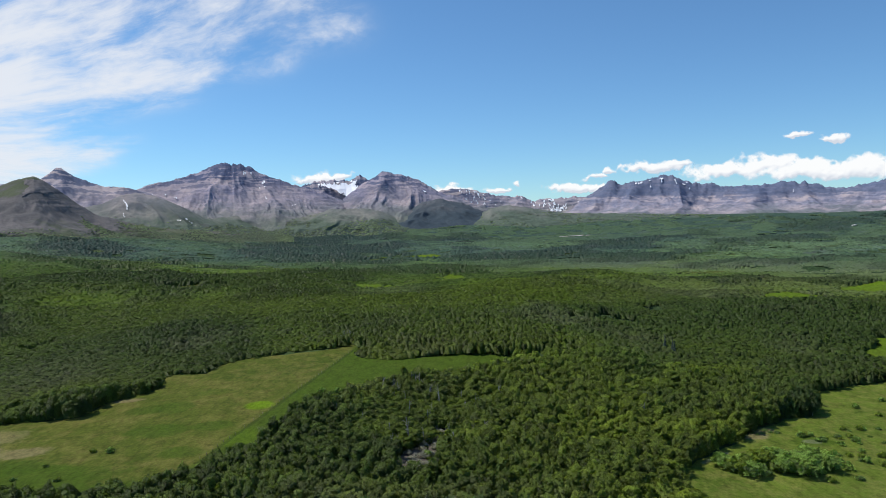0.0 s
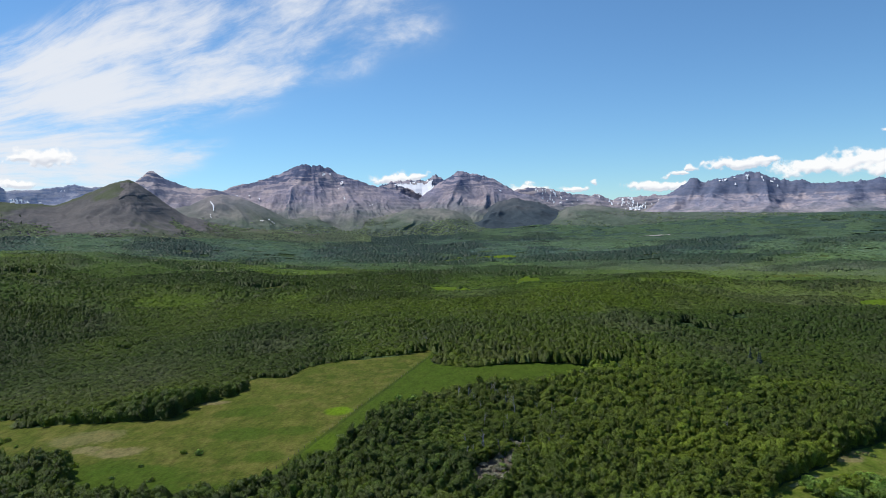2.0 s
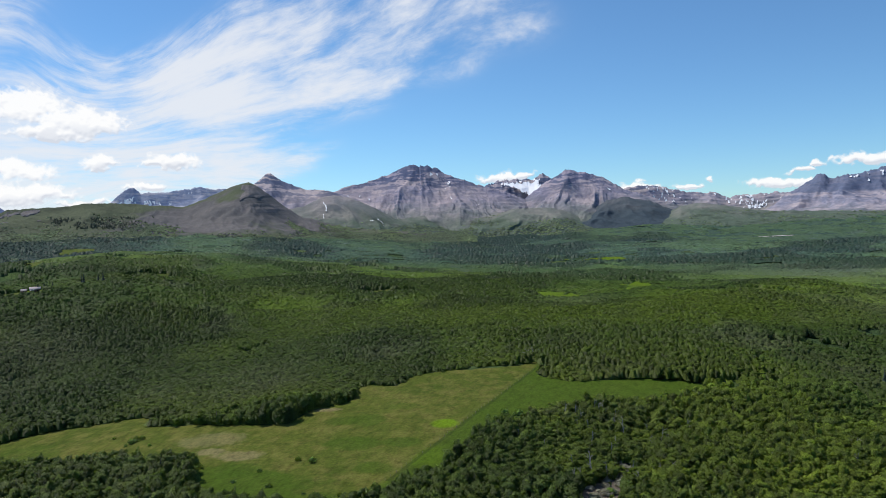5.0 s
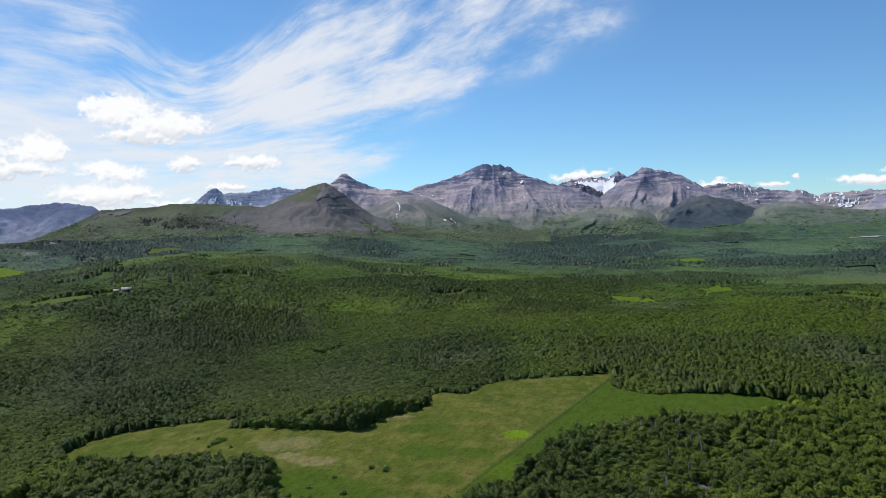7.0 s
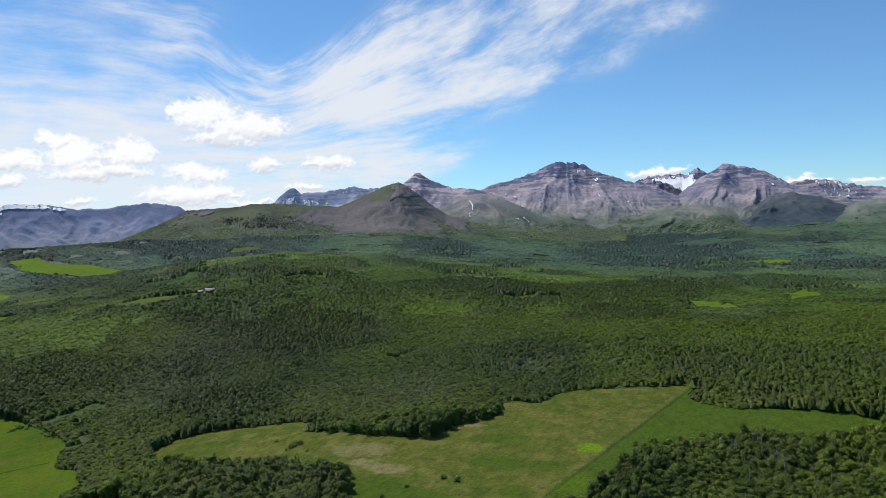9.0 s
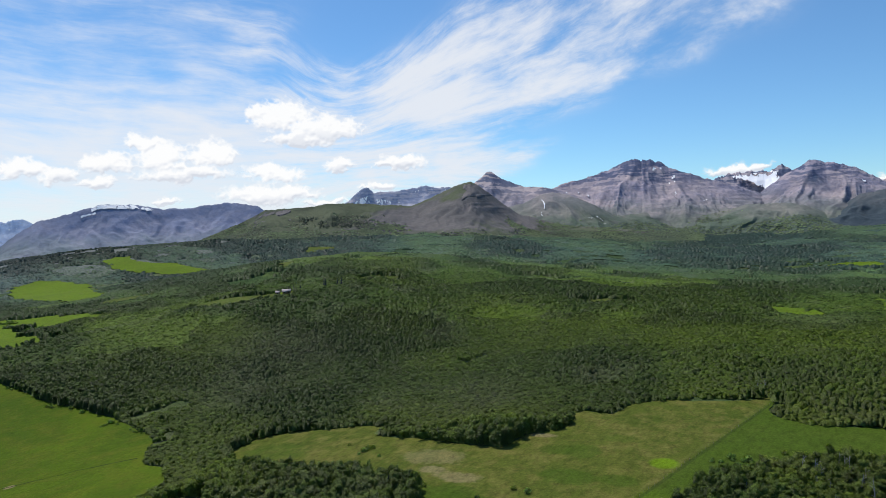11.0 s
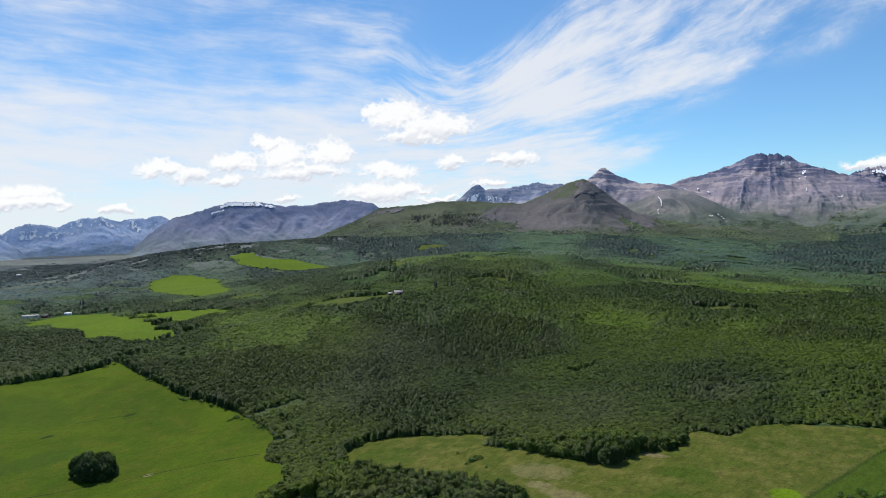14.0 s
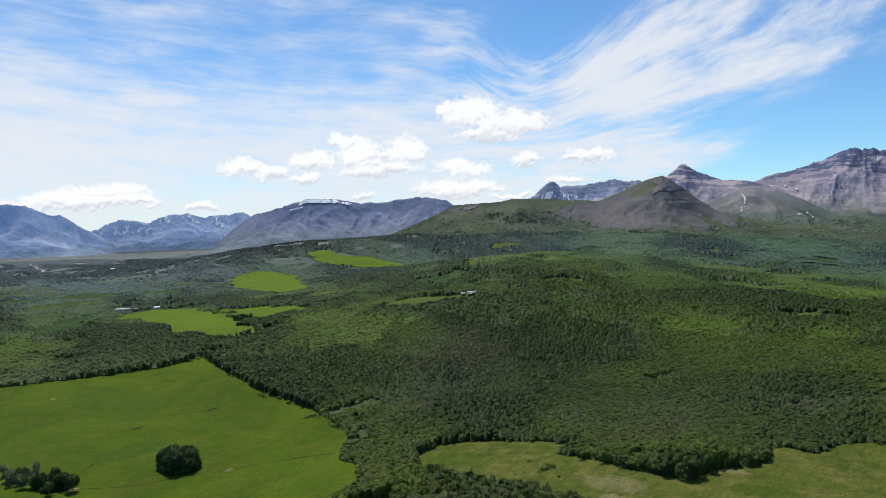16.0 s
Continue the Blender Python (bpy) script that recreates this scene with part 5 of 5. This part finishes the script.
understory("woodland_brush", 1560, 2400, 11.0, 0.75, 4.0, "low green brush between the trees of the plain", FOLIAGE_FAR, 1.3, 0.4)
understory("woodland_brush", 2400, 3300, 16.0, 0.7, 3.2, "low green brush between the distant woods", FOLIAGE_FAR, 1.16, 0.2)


def slope_wood(name, grid, number, low, high, label, gain):
    """Trees on the lower slopes of a ridge, thinning upwards."""
    rows, cols = grid.shape[:2]
    i, j = rng.random(number) * (rows - 1.001), rng.random(number) * (cols - 1.001)
    a, b = i.astype(int), j.astype(int)
    u, v = (i - a)[:, None], (j - b)[:, None]
    p = (grid[a, b] * (1 - u) + grid[a + 1, b] * u) * (1 - v) + (grid[a, b + 1] * (1 - u) + grid[a + 1, b + 1] * u) * v
    patchy = 40 * fbm(p[:, 0] / 150, p[:, 1] / 110, 4, 611) + 12 * rng.standard_normal(number)
    p = p[(p[:, 2] + patchy < high + 32 * smooth(33, 38, np.degrees(np.arctan2(-p[:, 0], p[:, 1])))) & (p[:, 2] > low) & (p[:, 2] > land(p[:, 0], p[:, 1]) - 2)]
    x, y, z = p.T
    col = (np.array([0.150, 0.195, 0.110]) + np.array([0.03, 0.04, 0.01]) * fbm(x / 120, y / 120, 3, 617)[:, None]) * (0.75 + 0.5 * rng.random(len(x)))[:, None]
    return forest(name, rng, x, y, SPECK, 9.0, 2.8, label, z, col, gain=gain)


for name, grid in SLOPES:
    if name == "hill":
        slope_wood("hill_woodland", grid, 46000, 0, 80, "green woodland and brush on the lower hillside", 1.3)
    elif name == "foothill":
        slope_wood("foothill_woodland", grid, 6000, 0, 80, "dark green woodland along the foot of the mountains", 1.3)

# ---- single things ----
def part(name, verts, tris, mat, parent, label="", tint=None, flat=True):
    ob = raw_mesh(name, verts, tris, mat, parent, not flat, tint)
    return tagged(ob, label) if label else ob


def tube(pts, radii, sides=5):
    """Corners and triangles of a tapered limb along points."""
    pts = np.array(pts, float)
    t = np.gradient(pts, axis=0)
    t /= np.linalg.norm(t, axis=1)[:, None]
    a = np.cross(t, [0.31, 0.77, 0.13])
    a /= np.linalg.norm(a, axis=1)[:, None]
    b = np.cross(t, a)
    ang = np.arange(sides) * 2 * np.pi / sides
    r = np.array(radii, float)[:, None, None]
    v = pts[:, None] + r * (a[:, None] * np.cos(ang)[None, :, None] + b[:, None] * np.sin(ang)[None, :, None])
    return v.reshape(-1, 3), grid_tris(len(pts), sides, True)


def joined(pieces):
    vs, ts, n = [], [], 0
    for v, t in pieces:
        vs.append(v)
        ts.append(t + n)
        n += len(v)
    return np.vstack(vs), np.vstack(ts)


def box_shape(x0, x1, y0, y1, z0, z1):
    v = np.array([(x, y, z) for z in (z0, z1) for x, y in ((x0, y0), (x1, y0), (x1, y1), (x0, y1))], float)
    q = [(0, 3, 2, 1), (4, 5, 6, 7), (0, 1, 5, 4), (1, 2, 6, 5), (2, 3, 7, 6), (3, 0, 4, 7)]
    return v, np.array([t for a, b, c, d in q for t in ((a, b, c), (a, c, d))])


def at(x, y, turn=0.0, size=1.0, sink=0.0):
    return Matrix.LocRotScale((x, y, float(land(x, y)) - sink), Euler((0, 0, turn)), (size, size, size))


def placed(proto, m):
    """A copy of a thing, its scale taken from the pose."""
    ob = copy_thing(proto, m)
    ob.matrix_basis = m
    return ob


def aspen(tall, wide, tint, label, sprays=130, spray=0.15, low=0.22):
    """A tree: pale tapered trunk with limbs, and a crown of leafy sprays."""
    root = tagged(new("aspen_tree"), label, "tree", "aspens below the meadow")
    lean = rng.standard_normal(2) * 0.25
    trunk = [tube([(0, 0, -0.4), (lean[0] * 0.4, lean[1] * 0.4, tall * 0.4), (lean[0], lean[1], tall * 0.85)], [0.14, 0.10, 0.03], 6)]
    for k in range(5):
        a, z = rng.random() * 6.28, tall * (0.35 + 0.1 * k)
        end = np.array([math.cos(a) * wide * 0.36, math.sin(a) * wide * 0.36, z + tall * 0.14])
        trunk.append(tube([(lean[0] * 0.5, lean[1] * 0.5, z), end * np.array([0.55, 0.55, 1]) - np.array([0, 0, tall * 0.04]), end], [0.06, 0.04, 0.015], 4))
    part("trunk", *joined(trunk), BARK, root, "pale grey-green aspen bark", flat=False)
    v, t = crown_shape(rng, sprays, spray, 0.7, 1, low)
    v = v * np.array([wide, wide, tall])
    part("crown", v, t, FOLIAGE, root, "", np.repeat([tint], len(v), 0) * (0.85 + 0.3 * rng.random((len(v), 1))))
    return root


def bush(tall, wide, tint, label, sprays=70):
    root = tagged(new("shrub"), label, "shrub")
    stems = [tube([(0.1 * math.cos(k), 0.1 * math.sin(k), -0.3), (wide * 0.2 * math.cos(k * 2.1), wide * 0.2 * math.sin(k * 2.1), tall * 0.6)], [0.05, 0.02], 4) for k in range(4)]
    part("stems", *joined(stems), BARK, root, "thin grey-brown stems")
    v, t = crown_shape(rng, sprays, 0.19, 0.72, 1, 0.02)
    v = v * np.array([wide, wide, tall])
    part("leaves", v, t, FOLIAGE, root, "", np.repeat([tint], len(v), 0) * (0.85 + 0.3 * rng.random((len(v), 1))))
    return root


def spruce(tall, wide, label):
    """A conifer: straight trunk and drooping tiers of needles."""
    root = tagged(new("spruce_tree"), label, "tree")
    part("trunk", *tube([(0, 0, -0.4), (0, 0, tall * 0.5), (0, 0, tall)], [0.2, 0.12, 0.02], 6), TIMBER, root, "dark brown spruce trunk")
    tiers = []
    for k in range(11):
        f = k / 10
        z, r = tall * (0.1 + 0.88 * f), wide / 2 * (1 - f) ** 0.85 + 0.12
        n = 9
        a = np.arange(n) * 2 * np.pi / n + rng.random() * 6
        rr = r * (0.75 + 0.5 * rng.random(n))
        ring = np.stack([rr * np.cos(a), rr * np.sin(a), z - r * 0.42 + 0.2 * rng.standard_normal(n)], -1)
        v = np.vstack([[[0, 0, z + tall * 0.07]], ring])
        j = np.arange(n)
        tiers.append((v, np.stack([0 * j, 1 + j, 1 + (j + 1) % n], -1)))
    part("needles", *joined(tiers), NEEDLE, root, "dark blue-green needles")
    return root


def snag(tall, label):
    """A dead tree: grey trunk with broken branches."""
    root = tagged(new("dead_tree"), label, "dead tree", "dead aspens")
    lean = rng.standard_normal(2) * 0.5
    part("trunk", *tube([(0, 0, -0.3), (lean[0] * 0.4, lean[1] * 0.4, tall * 0.5), (lean[0], lean[1], tall)], [0.15, 0.11, 0.04], 5), DEADWOOD, root)
    for k in range(6):
        a, z = rng.random() * 6.28, tall * (0.35 + 0.1 * k)
        b = np.array([lean[0] * 0.7, lean[1] * 0.7, z])
        e = b + np.array([math.cos(a), math.sin(a), 0.7]) * tall * 0.16 * (0.6 + 0.7 * rng.random())
        part("branch", *tube([b, (b + e) / 2 + [0, 0, 0.1], e], [0.06, 0.045, 0.02], 4), DEADWOOD, root)
    return root


def tint_mix(k, f=1.0):
    return TINTS[k] * f * 1.65


PROTOS = [aspen(8.6, 4.6, tint_mix(0), "slender aspen with a small rounded green crown"), aspen(7.8, 4.4, tint_mix(1), "slender aspen with a dark green crown"),
          aspen(9.4, 4.8, tint_mix(1, 1.2), "tall aspen with a narrow green crown"), aspen(7.0, 4.2, tint_mix(2, 0.85), "young aspen with light green leaves"),
          aspen(8.2, 4.6, tint_mix(3, 0.8), "aspen with sparse grey-green leaves", 70), aspen(6.2, 4.0, tint_mix(0, 1.15), "low bushy aspen with fresh green leaves")]
stand_list = list(SINGLE)
for k, (x, y) in enumerate(stand_list):
    src = PROTOS[int(rng.integers(0, 6))]
    m = at(x, y, rng.random() * 6.28, 0.8 + 0.4 * rng.random())
    if k < 6:
        PROTOS[k].matrix_basis = m
    else:
        placed(src, m)

# the round clump in the pasture, and the grove at its edge
big = [aspen(13.0, 8.5, tint_mix(4, 0.9), "broad dark poplar in the pasture clump", 300, 0.11, 0.02), aspen(11.0, 7.5, tint_mix(1, 0.75), "broad green poplar in the pasture clump", 300, 0.11, 0.02)]
spots_big = [(-440 + 9.5 * math.sqrt(k / 22) * 1.5 * math.cos(2.4 * k), 178 + 9.5 * math.sqrt(k / 22) * math.sin(2.4 * k)) for k in range(22)]
for k, (x, y) in enumerate(spots_big):
    m = at(x, y, rng.random() * 6.28, 0.85 + 0.3 * rng.random())
    if k < 2:
        big[k].matrix_basis = m
    else:
        placed(big[k % 2], m)
    big[0]["group"] = big[1]["group"] = "trees of the pasture clump"
for k in range(46):
    x, y = -462 + 9 * rng.standard_normal(), 112 + 4.5 * rng.standard_normal()
    if k > 9:
        x, y = -492 + 12 * rng.standard_normal(), 99 + 7 * rng.standard_normal()
    placed(big[k % 2] if k < 10 else PROTOS[4 if k % 3 else 0], at(x, y, rng.random() * 6.28, 0.7 + 0.3 * rng.random()))

# low poplar brush that closes the clump and the grove down to the grass
SKIRT = bush(4.6, 6.0, tint_mix(4, 1.0), "dense dark poplar brush at the foot of the clump", 130)
for k in range(34):
    a, grow = 2.4 * k, 0.8 + 0.4 * rng.random()
    x, y = (-440 + 14.0 * math.cos(a), 178 + 9.5 * math.sin(a)) if k < 18 else (-466 + 8 * rng.standard_normal(), 110 + 4 * rng.standard_normal())
    if k:
        placed(SKIRT, at(x, y, a, grow, 0.1))
    else:
        SKIRT.matrix_basis = at(x, y, a, grow, 0.1)

# shrubs along the pasture edge, in the glade and in the meadow
SHRUBS = [bush(2.6, 3.4, tint_mix(0, 1.35), "rounded green willow shrub in the grass"), bush(1.6, 2.6, tint_mix(1, 1.3), "low dark green shrub in the grass"), bush(2.2, 3.0, tint_mix(2, 0.8), "light green willow shrub in the grass")]
shrub_spots = []
for cx, cy, sx, sy, n in [(-604, 303, 10, 2, 6), (-537, 293, 6, 2.5, 9), (-510, 294, 8, 2, 4), (-460, 287, 5, 3, 6), (-716, 306, 6, 4, 8), (-425, 284, 8, 3, 6), (110, 238, 9, 4, 34), (122, 240, 5, 4, 14), (143, 246, 7, 4, 10),
                          (151, 266, 9, 5, 14), (165, 270, 10, 5, 12), (129, 225, 8, 5, 6), (145, 236, 12, 6, 9), (124, 275, 4, 3, 6), (-45, 331, 7, 5, 22), (-60, 332, 6, 3, 8), (-20, 346, 10, 4, 14), (-232, 286, 9, 4, 7), (-185, 262, 10, 3, 7),
                          (-130, 248, 14, 8, 6), (-104, 230, 6, 4, 6), (190, 300, 14, 12, 10), (-1000, 476, 18, 6, 12), (-930, 466, 22, 5, 10), (-850, 455, 16, 4, 8)]:
    for k in range(n):
        shrub_spots.append((cx + sx * rng.standard_normal(), cy + sy * rng.standard_normal(), cx < -800 or (100 < cx < 128 and 232 < cy < 250)))
for k, (x, y, large) in enumerate(shrub_spots):
    m = at(x, y, rng.random() * 6.28, (2.0 if large else 0.8) * (0.6 + 0.7 * rng.random()), 0.05)
    if k < 3:
        SHRUBS[k].matrix_basis = m
    else:
        placed(SHRUBS[int(rng.integers(0, 3))], m)

# dark trees at the edge of the glade
for k in range(16):
    placed(big[0], at(146 + 6 * rng.standard_normal(), 298 + 5 * rng.standard_normal(), rng.random() * 6.28, 0.6 + 0.25 * rng.random()))

# dead trees standing among the aspens
DEAD = [snag(8.5, "bare grey dead aspen among green trees"), snag(7.0, "leaning grey dead aspen with broken branches")]
dead_spots = [(-8 + 9 * rng.standard_normal(), 262 + 10 * rng.standard_normal()) for _ in range(22)] + [(-15 + 14 * rng.standard_normal(), 322 + 8 * rng.standard_normal()) for _ in range(24)]
dead_spots += [(-57 + 5 * rng.standard_normal(), 437 + 4 * rng.standard_normal()) for _ in range(8)] + [(120 * rng.standard_normal(), 280 + 40 * rng.random()) for _ in range(30)]
dead_spots = [p for p in dead_spots if not open_ground(np.array([p[0]]), np.array([p[1]]))[0]]
for k, (x, y) in enumerate(dead_spots):
    m = at(x, y, rng.random() * 6.28, 0.8 + 0.5 * rng.random())
    if k < 2:
        DEAD[k].matrix_basis = m
    else:
        placed(DEAD[k % 2], m)

# grey brush on the bare bank
BRUSH = bush(1.5, 2.6, np.array([0.40, 0.39, 0.34]), "tangled grey dead brush on a bare bank", 40)
for k in range(84):
    by = 230 + 52 * rng.random()
    m = at(-13 + 0.2 * (by - 232) + 2.6 * rng.standard_normal(), by, rng.random() * 6.28, 0.6 + 0.8 * rng.random())
    if k:
        placed(BRUSH, m)
    else:
        BRUSH.matrix_basis = m

# green shrubs creeping back over the bank
for k in range(12):
    placed(SHRUBS[k % 3], at(-7 + 6 * rng.standard_normal(), 252 + 14 * rng.standard_normal(), k * 1.7, 0.5 + 0.4 * rng.random()))

# spruces by the house, the farm and in the wood
SPRUCE = spruce(13.0, 4.4, "dark pointed spruce standing above the aspens")
for k, (x, y, s) in enumerate([(-578, 650, 1.0), (-585, 655, 0.8), (-566, 658, 0.95), (-557, 655, 1.1), (-594, 612, 0.6), (-600, 607, 0.55), (-589, 618, 0.6), (-1312, 521, 1.2), (-1327, 532, 1.3), (-1461, 964, 1.0), (124, 400, 0.85), (126, 390, 0.8), (127, 396, 0.7), (-186, 246, 0.7), (-1077, 570, 0.8)]):
    m = at(x, y, k * 1.3, s)
    if k == 0:
        SPRUCE.matrix_basis = m
    else:
        placed(SPRUCE, m)


hill_grid = hill_front
grove = []
for az0, az1, z0, z1, n in [(36.5, 43.5, 112, 150, 420), (31.5, 34.0, 66, 84, 160), (24, 28, 70, 84, 120), (17, 22, 40, 62, 120)]:
    p = hill_grid.reshape(-1, 3)
    a = np.degrees(np.arctan2(-p[:, 0], p[:, 1]))
    ok = p[(a > az0) & (a < az1) & (p[:, 2] > z0) & (p[:, 2] < z1) & (fbm(p[:, 0] / 60, p[:, 1] / 60, 3, 71) > -0.1)]
    if len(ok):
        grove.append(ok[rng.integers(0, len(ok), n)] + np.c_[10 * rng.standard_normal((n, 2)), np.zeros(n) - 1])
grove = np.vstack(grove)
forest("spruce_grove", rng, grove[:, 0], grove[:, 1], [dome_shape(rng, 0, 0.3, 1, 6, 0.0) for _ in range(3)], 6.0, 9.0, "dark spruce groves high on the green hill", grove[:, 2], np.repeat([[0.062, 0.088, 0.066]], len(grove), 0))


def gable(w, d, wall_h, roof_h, over, wall_mat, roof_mat, root, windows=3):
    """A gabled building as parts: four walls, two roof slopes, windows and a door."""
    for name, b in (("front_wall", (-w / 2, w / 2, -d / 2, -d / 2 + 0.2, -1.5, wall_h)), ("back_wall", (-w / 2, w / 2, d / 2 - 0.2, d / 2, -1.5, wall_h)),
                    ("side_wall", (-w / 2, -w / 2 + 0.2, -d / 2 + 0.2, d / 2 - 0.2, -1.5, wall_h)), ("side_wall", (w / 2 - 0.2, w / 2, -d / 2 + 0.2, d / 2 - 0.2, -1.5, wall_h))):
        part(name, *box_shape(*b), wall_mat, root)
    for sx in (-1, 1):
        x = sx * (w / 2 - 0.1)
        v = np.array([(x - 0.1, -d / 2, wall_h), (x - 0.1, d / 2, wall_h), (x - 0.1, 0, wall_h + roof_h), (x + 0.1, -d / 2, wall_h), (x + 0.1, d / 2, wall_h), (x + 0.1, 0, wall_h + roof_h)])
        part("gable_end", v, np.array([(0, 1, 2), (3, 5, 4), (0, 2, 5), (0, 5, 3), (1, 4, 5), (1, 5, 2)]), wall_mat, root)
    for sy in (-1, 1):
        y0, y1 = sy * (d / 2 + over), 0
        z0, z1 = wall_h - over * roof_h / (d / 2), wall_h + roof_h
        v = np.array([(-w / 2 - over, y0, z0), (w / 2 + over, y0, z0), (w / 2 + over, y1, z1), (-w / 2 - over, y1, z1)])
        v = np.vstack([v, v + [0, 0, 0.22]])
        q = [(0, 1, 2, 3), (4, 7, 6, 5), (0, 4, 5, 1), (1, 5, 6, 2), (2, 6, 7, 3), (3, 7, 4, 0)]
        part("roof_slope", v, np.array([t for a, b, c, e in q for t in ((a, b, c), (a, c, e))]), roof_mat, root)
    for k in range(windows):
        x = -w / 2 + w * (k + 0.5) / windows
        part("window", *box_shape(x - 0.6, x + 0.6, -d / 2 - 0.05, -d / 2 + 0.02, wall_h * 0.4, wall_h * 0.85), PANE, root)


def building(name, x, y, turn, label, *shape, windows=2):
    root = tagged(new(name), label, "house" if name == "house" else "farm building")
    gable(*shape, root, windows)
    root.matrix_basis = at(x, y, turn)
    return root


house = building("house", -588, 594, 0.75, "timber house with a weathered roof on the wooded hilltop", 9.0, 7.0, 3.2, 2.0, 0.7, TIMBER, BROWNROOF)
gable(5.0, 5.5, 2.6, 1.6, 0.5, TIMBER, BROWNROOF, tagged(new("garage"), "low timber garage with a weathered roof beside the house", "garage"), 1)
bpy.data.objects["garage"].matrix_basis = at(-596, 588, 0.75)
part("deck", *box_shape(-5, 5, -7.0, -4.0, -0.3, 0.0), TIMBER, house, "brown timber deck")
part("porch_roof", *box_shape(-4.5, 0.5, -6.6, -4.2, 2.5, 2.7), WHITE, house, "pale porch roof")
part("chimney", *box_shape(2.0, 3.0, 0.3, 1.3, 4.5, 7.2), SOIL, house, "brown stone chimney")
building("shed", -561, 648, 0.4, "small white shed beside spruces", 5.0, 4.0, 2.2, 1.2, 0.3, WHITE, SHEET, windows=1)
building("barn", -1250, 419, 0.9, "long grey metal barn beside the field", 24.0, 9.0, 3.6, 1.8, 0.4, SHEET, TANROOF, windows=4)
building("shed", -1223, 431, 0.9, "dark roofed shed beside the barn", 9.0, 8.0, 3.2, 2.0, 0.4, REDWALL, DARKROOF, windows=2)
building("barn", -1216, 463, 1.0, "white roofed building behind the trees", 10.0, 6.0, 2.8, 1.6, 0.4, WHITE, WHITE, windows=2)
building("barn", 1508, 2607, 0.2, "distant white farm building on the plain", 15.0, 9.0, 4.5, 2.0, 0.5, WHITE, WHITE, windows=2)
building("barn", -3098, 598, 0.8, "distant white building on the valley floor", 20.0, 14.0, 6.0, 3.0, 0.5, WHITE, WHITE, windows=2)
building("barn", -2481, 804, 0.8, "distant white building on the valley floor", 12.0, 9.0, 4.0, 2.0, 0.5, WHITE, WHITE, windows=2)

# post fence along the meadow's track
fence = tagged(new("fence"), "old wooden post fence beside the meadow track", "fence")
post = box_shape(-0.065, 0.065, -0.065, 0.065, -0.3, 1.05)
first = None
for k in range(44):
    f = k / 43
    x, y = -91 + f * 38 + 0.2 * rng.standard_normal(), 250 + f * 176
    if first is None:
        first = part("post", *post, POSTWOOD, fence)
        ob = first
    else:
        ob = new("post", first.data)
        ob.parent = fence
    ob.location = (x, y, float(land(x, y)) + 0.25)

# the far lake at the foot of the blue mountain
lake_v = []
for k in range(28):
    a, r = radians(66 + 20 * k / 27), 4060 + 60 * math.sin(k * 0.9)
    for rr in (r, 4600):
        x, y = -rr * math.sin(a), rr * math.cos(a)
        lake_v.append((x, y, -6.5))
tagged(raw_mesh("lake", lake_v, grid_tris(28, 2)[:, ::-1], WATER), "pale blue lake at the foot of the far mountain", "lake", kind="structure")
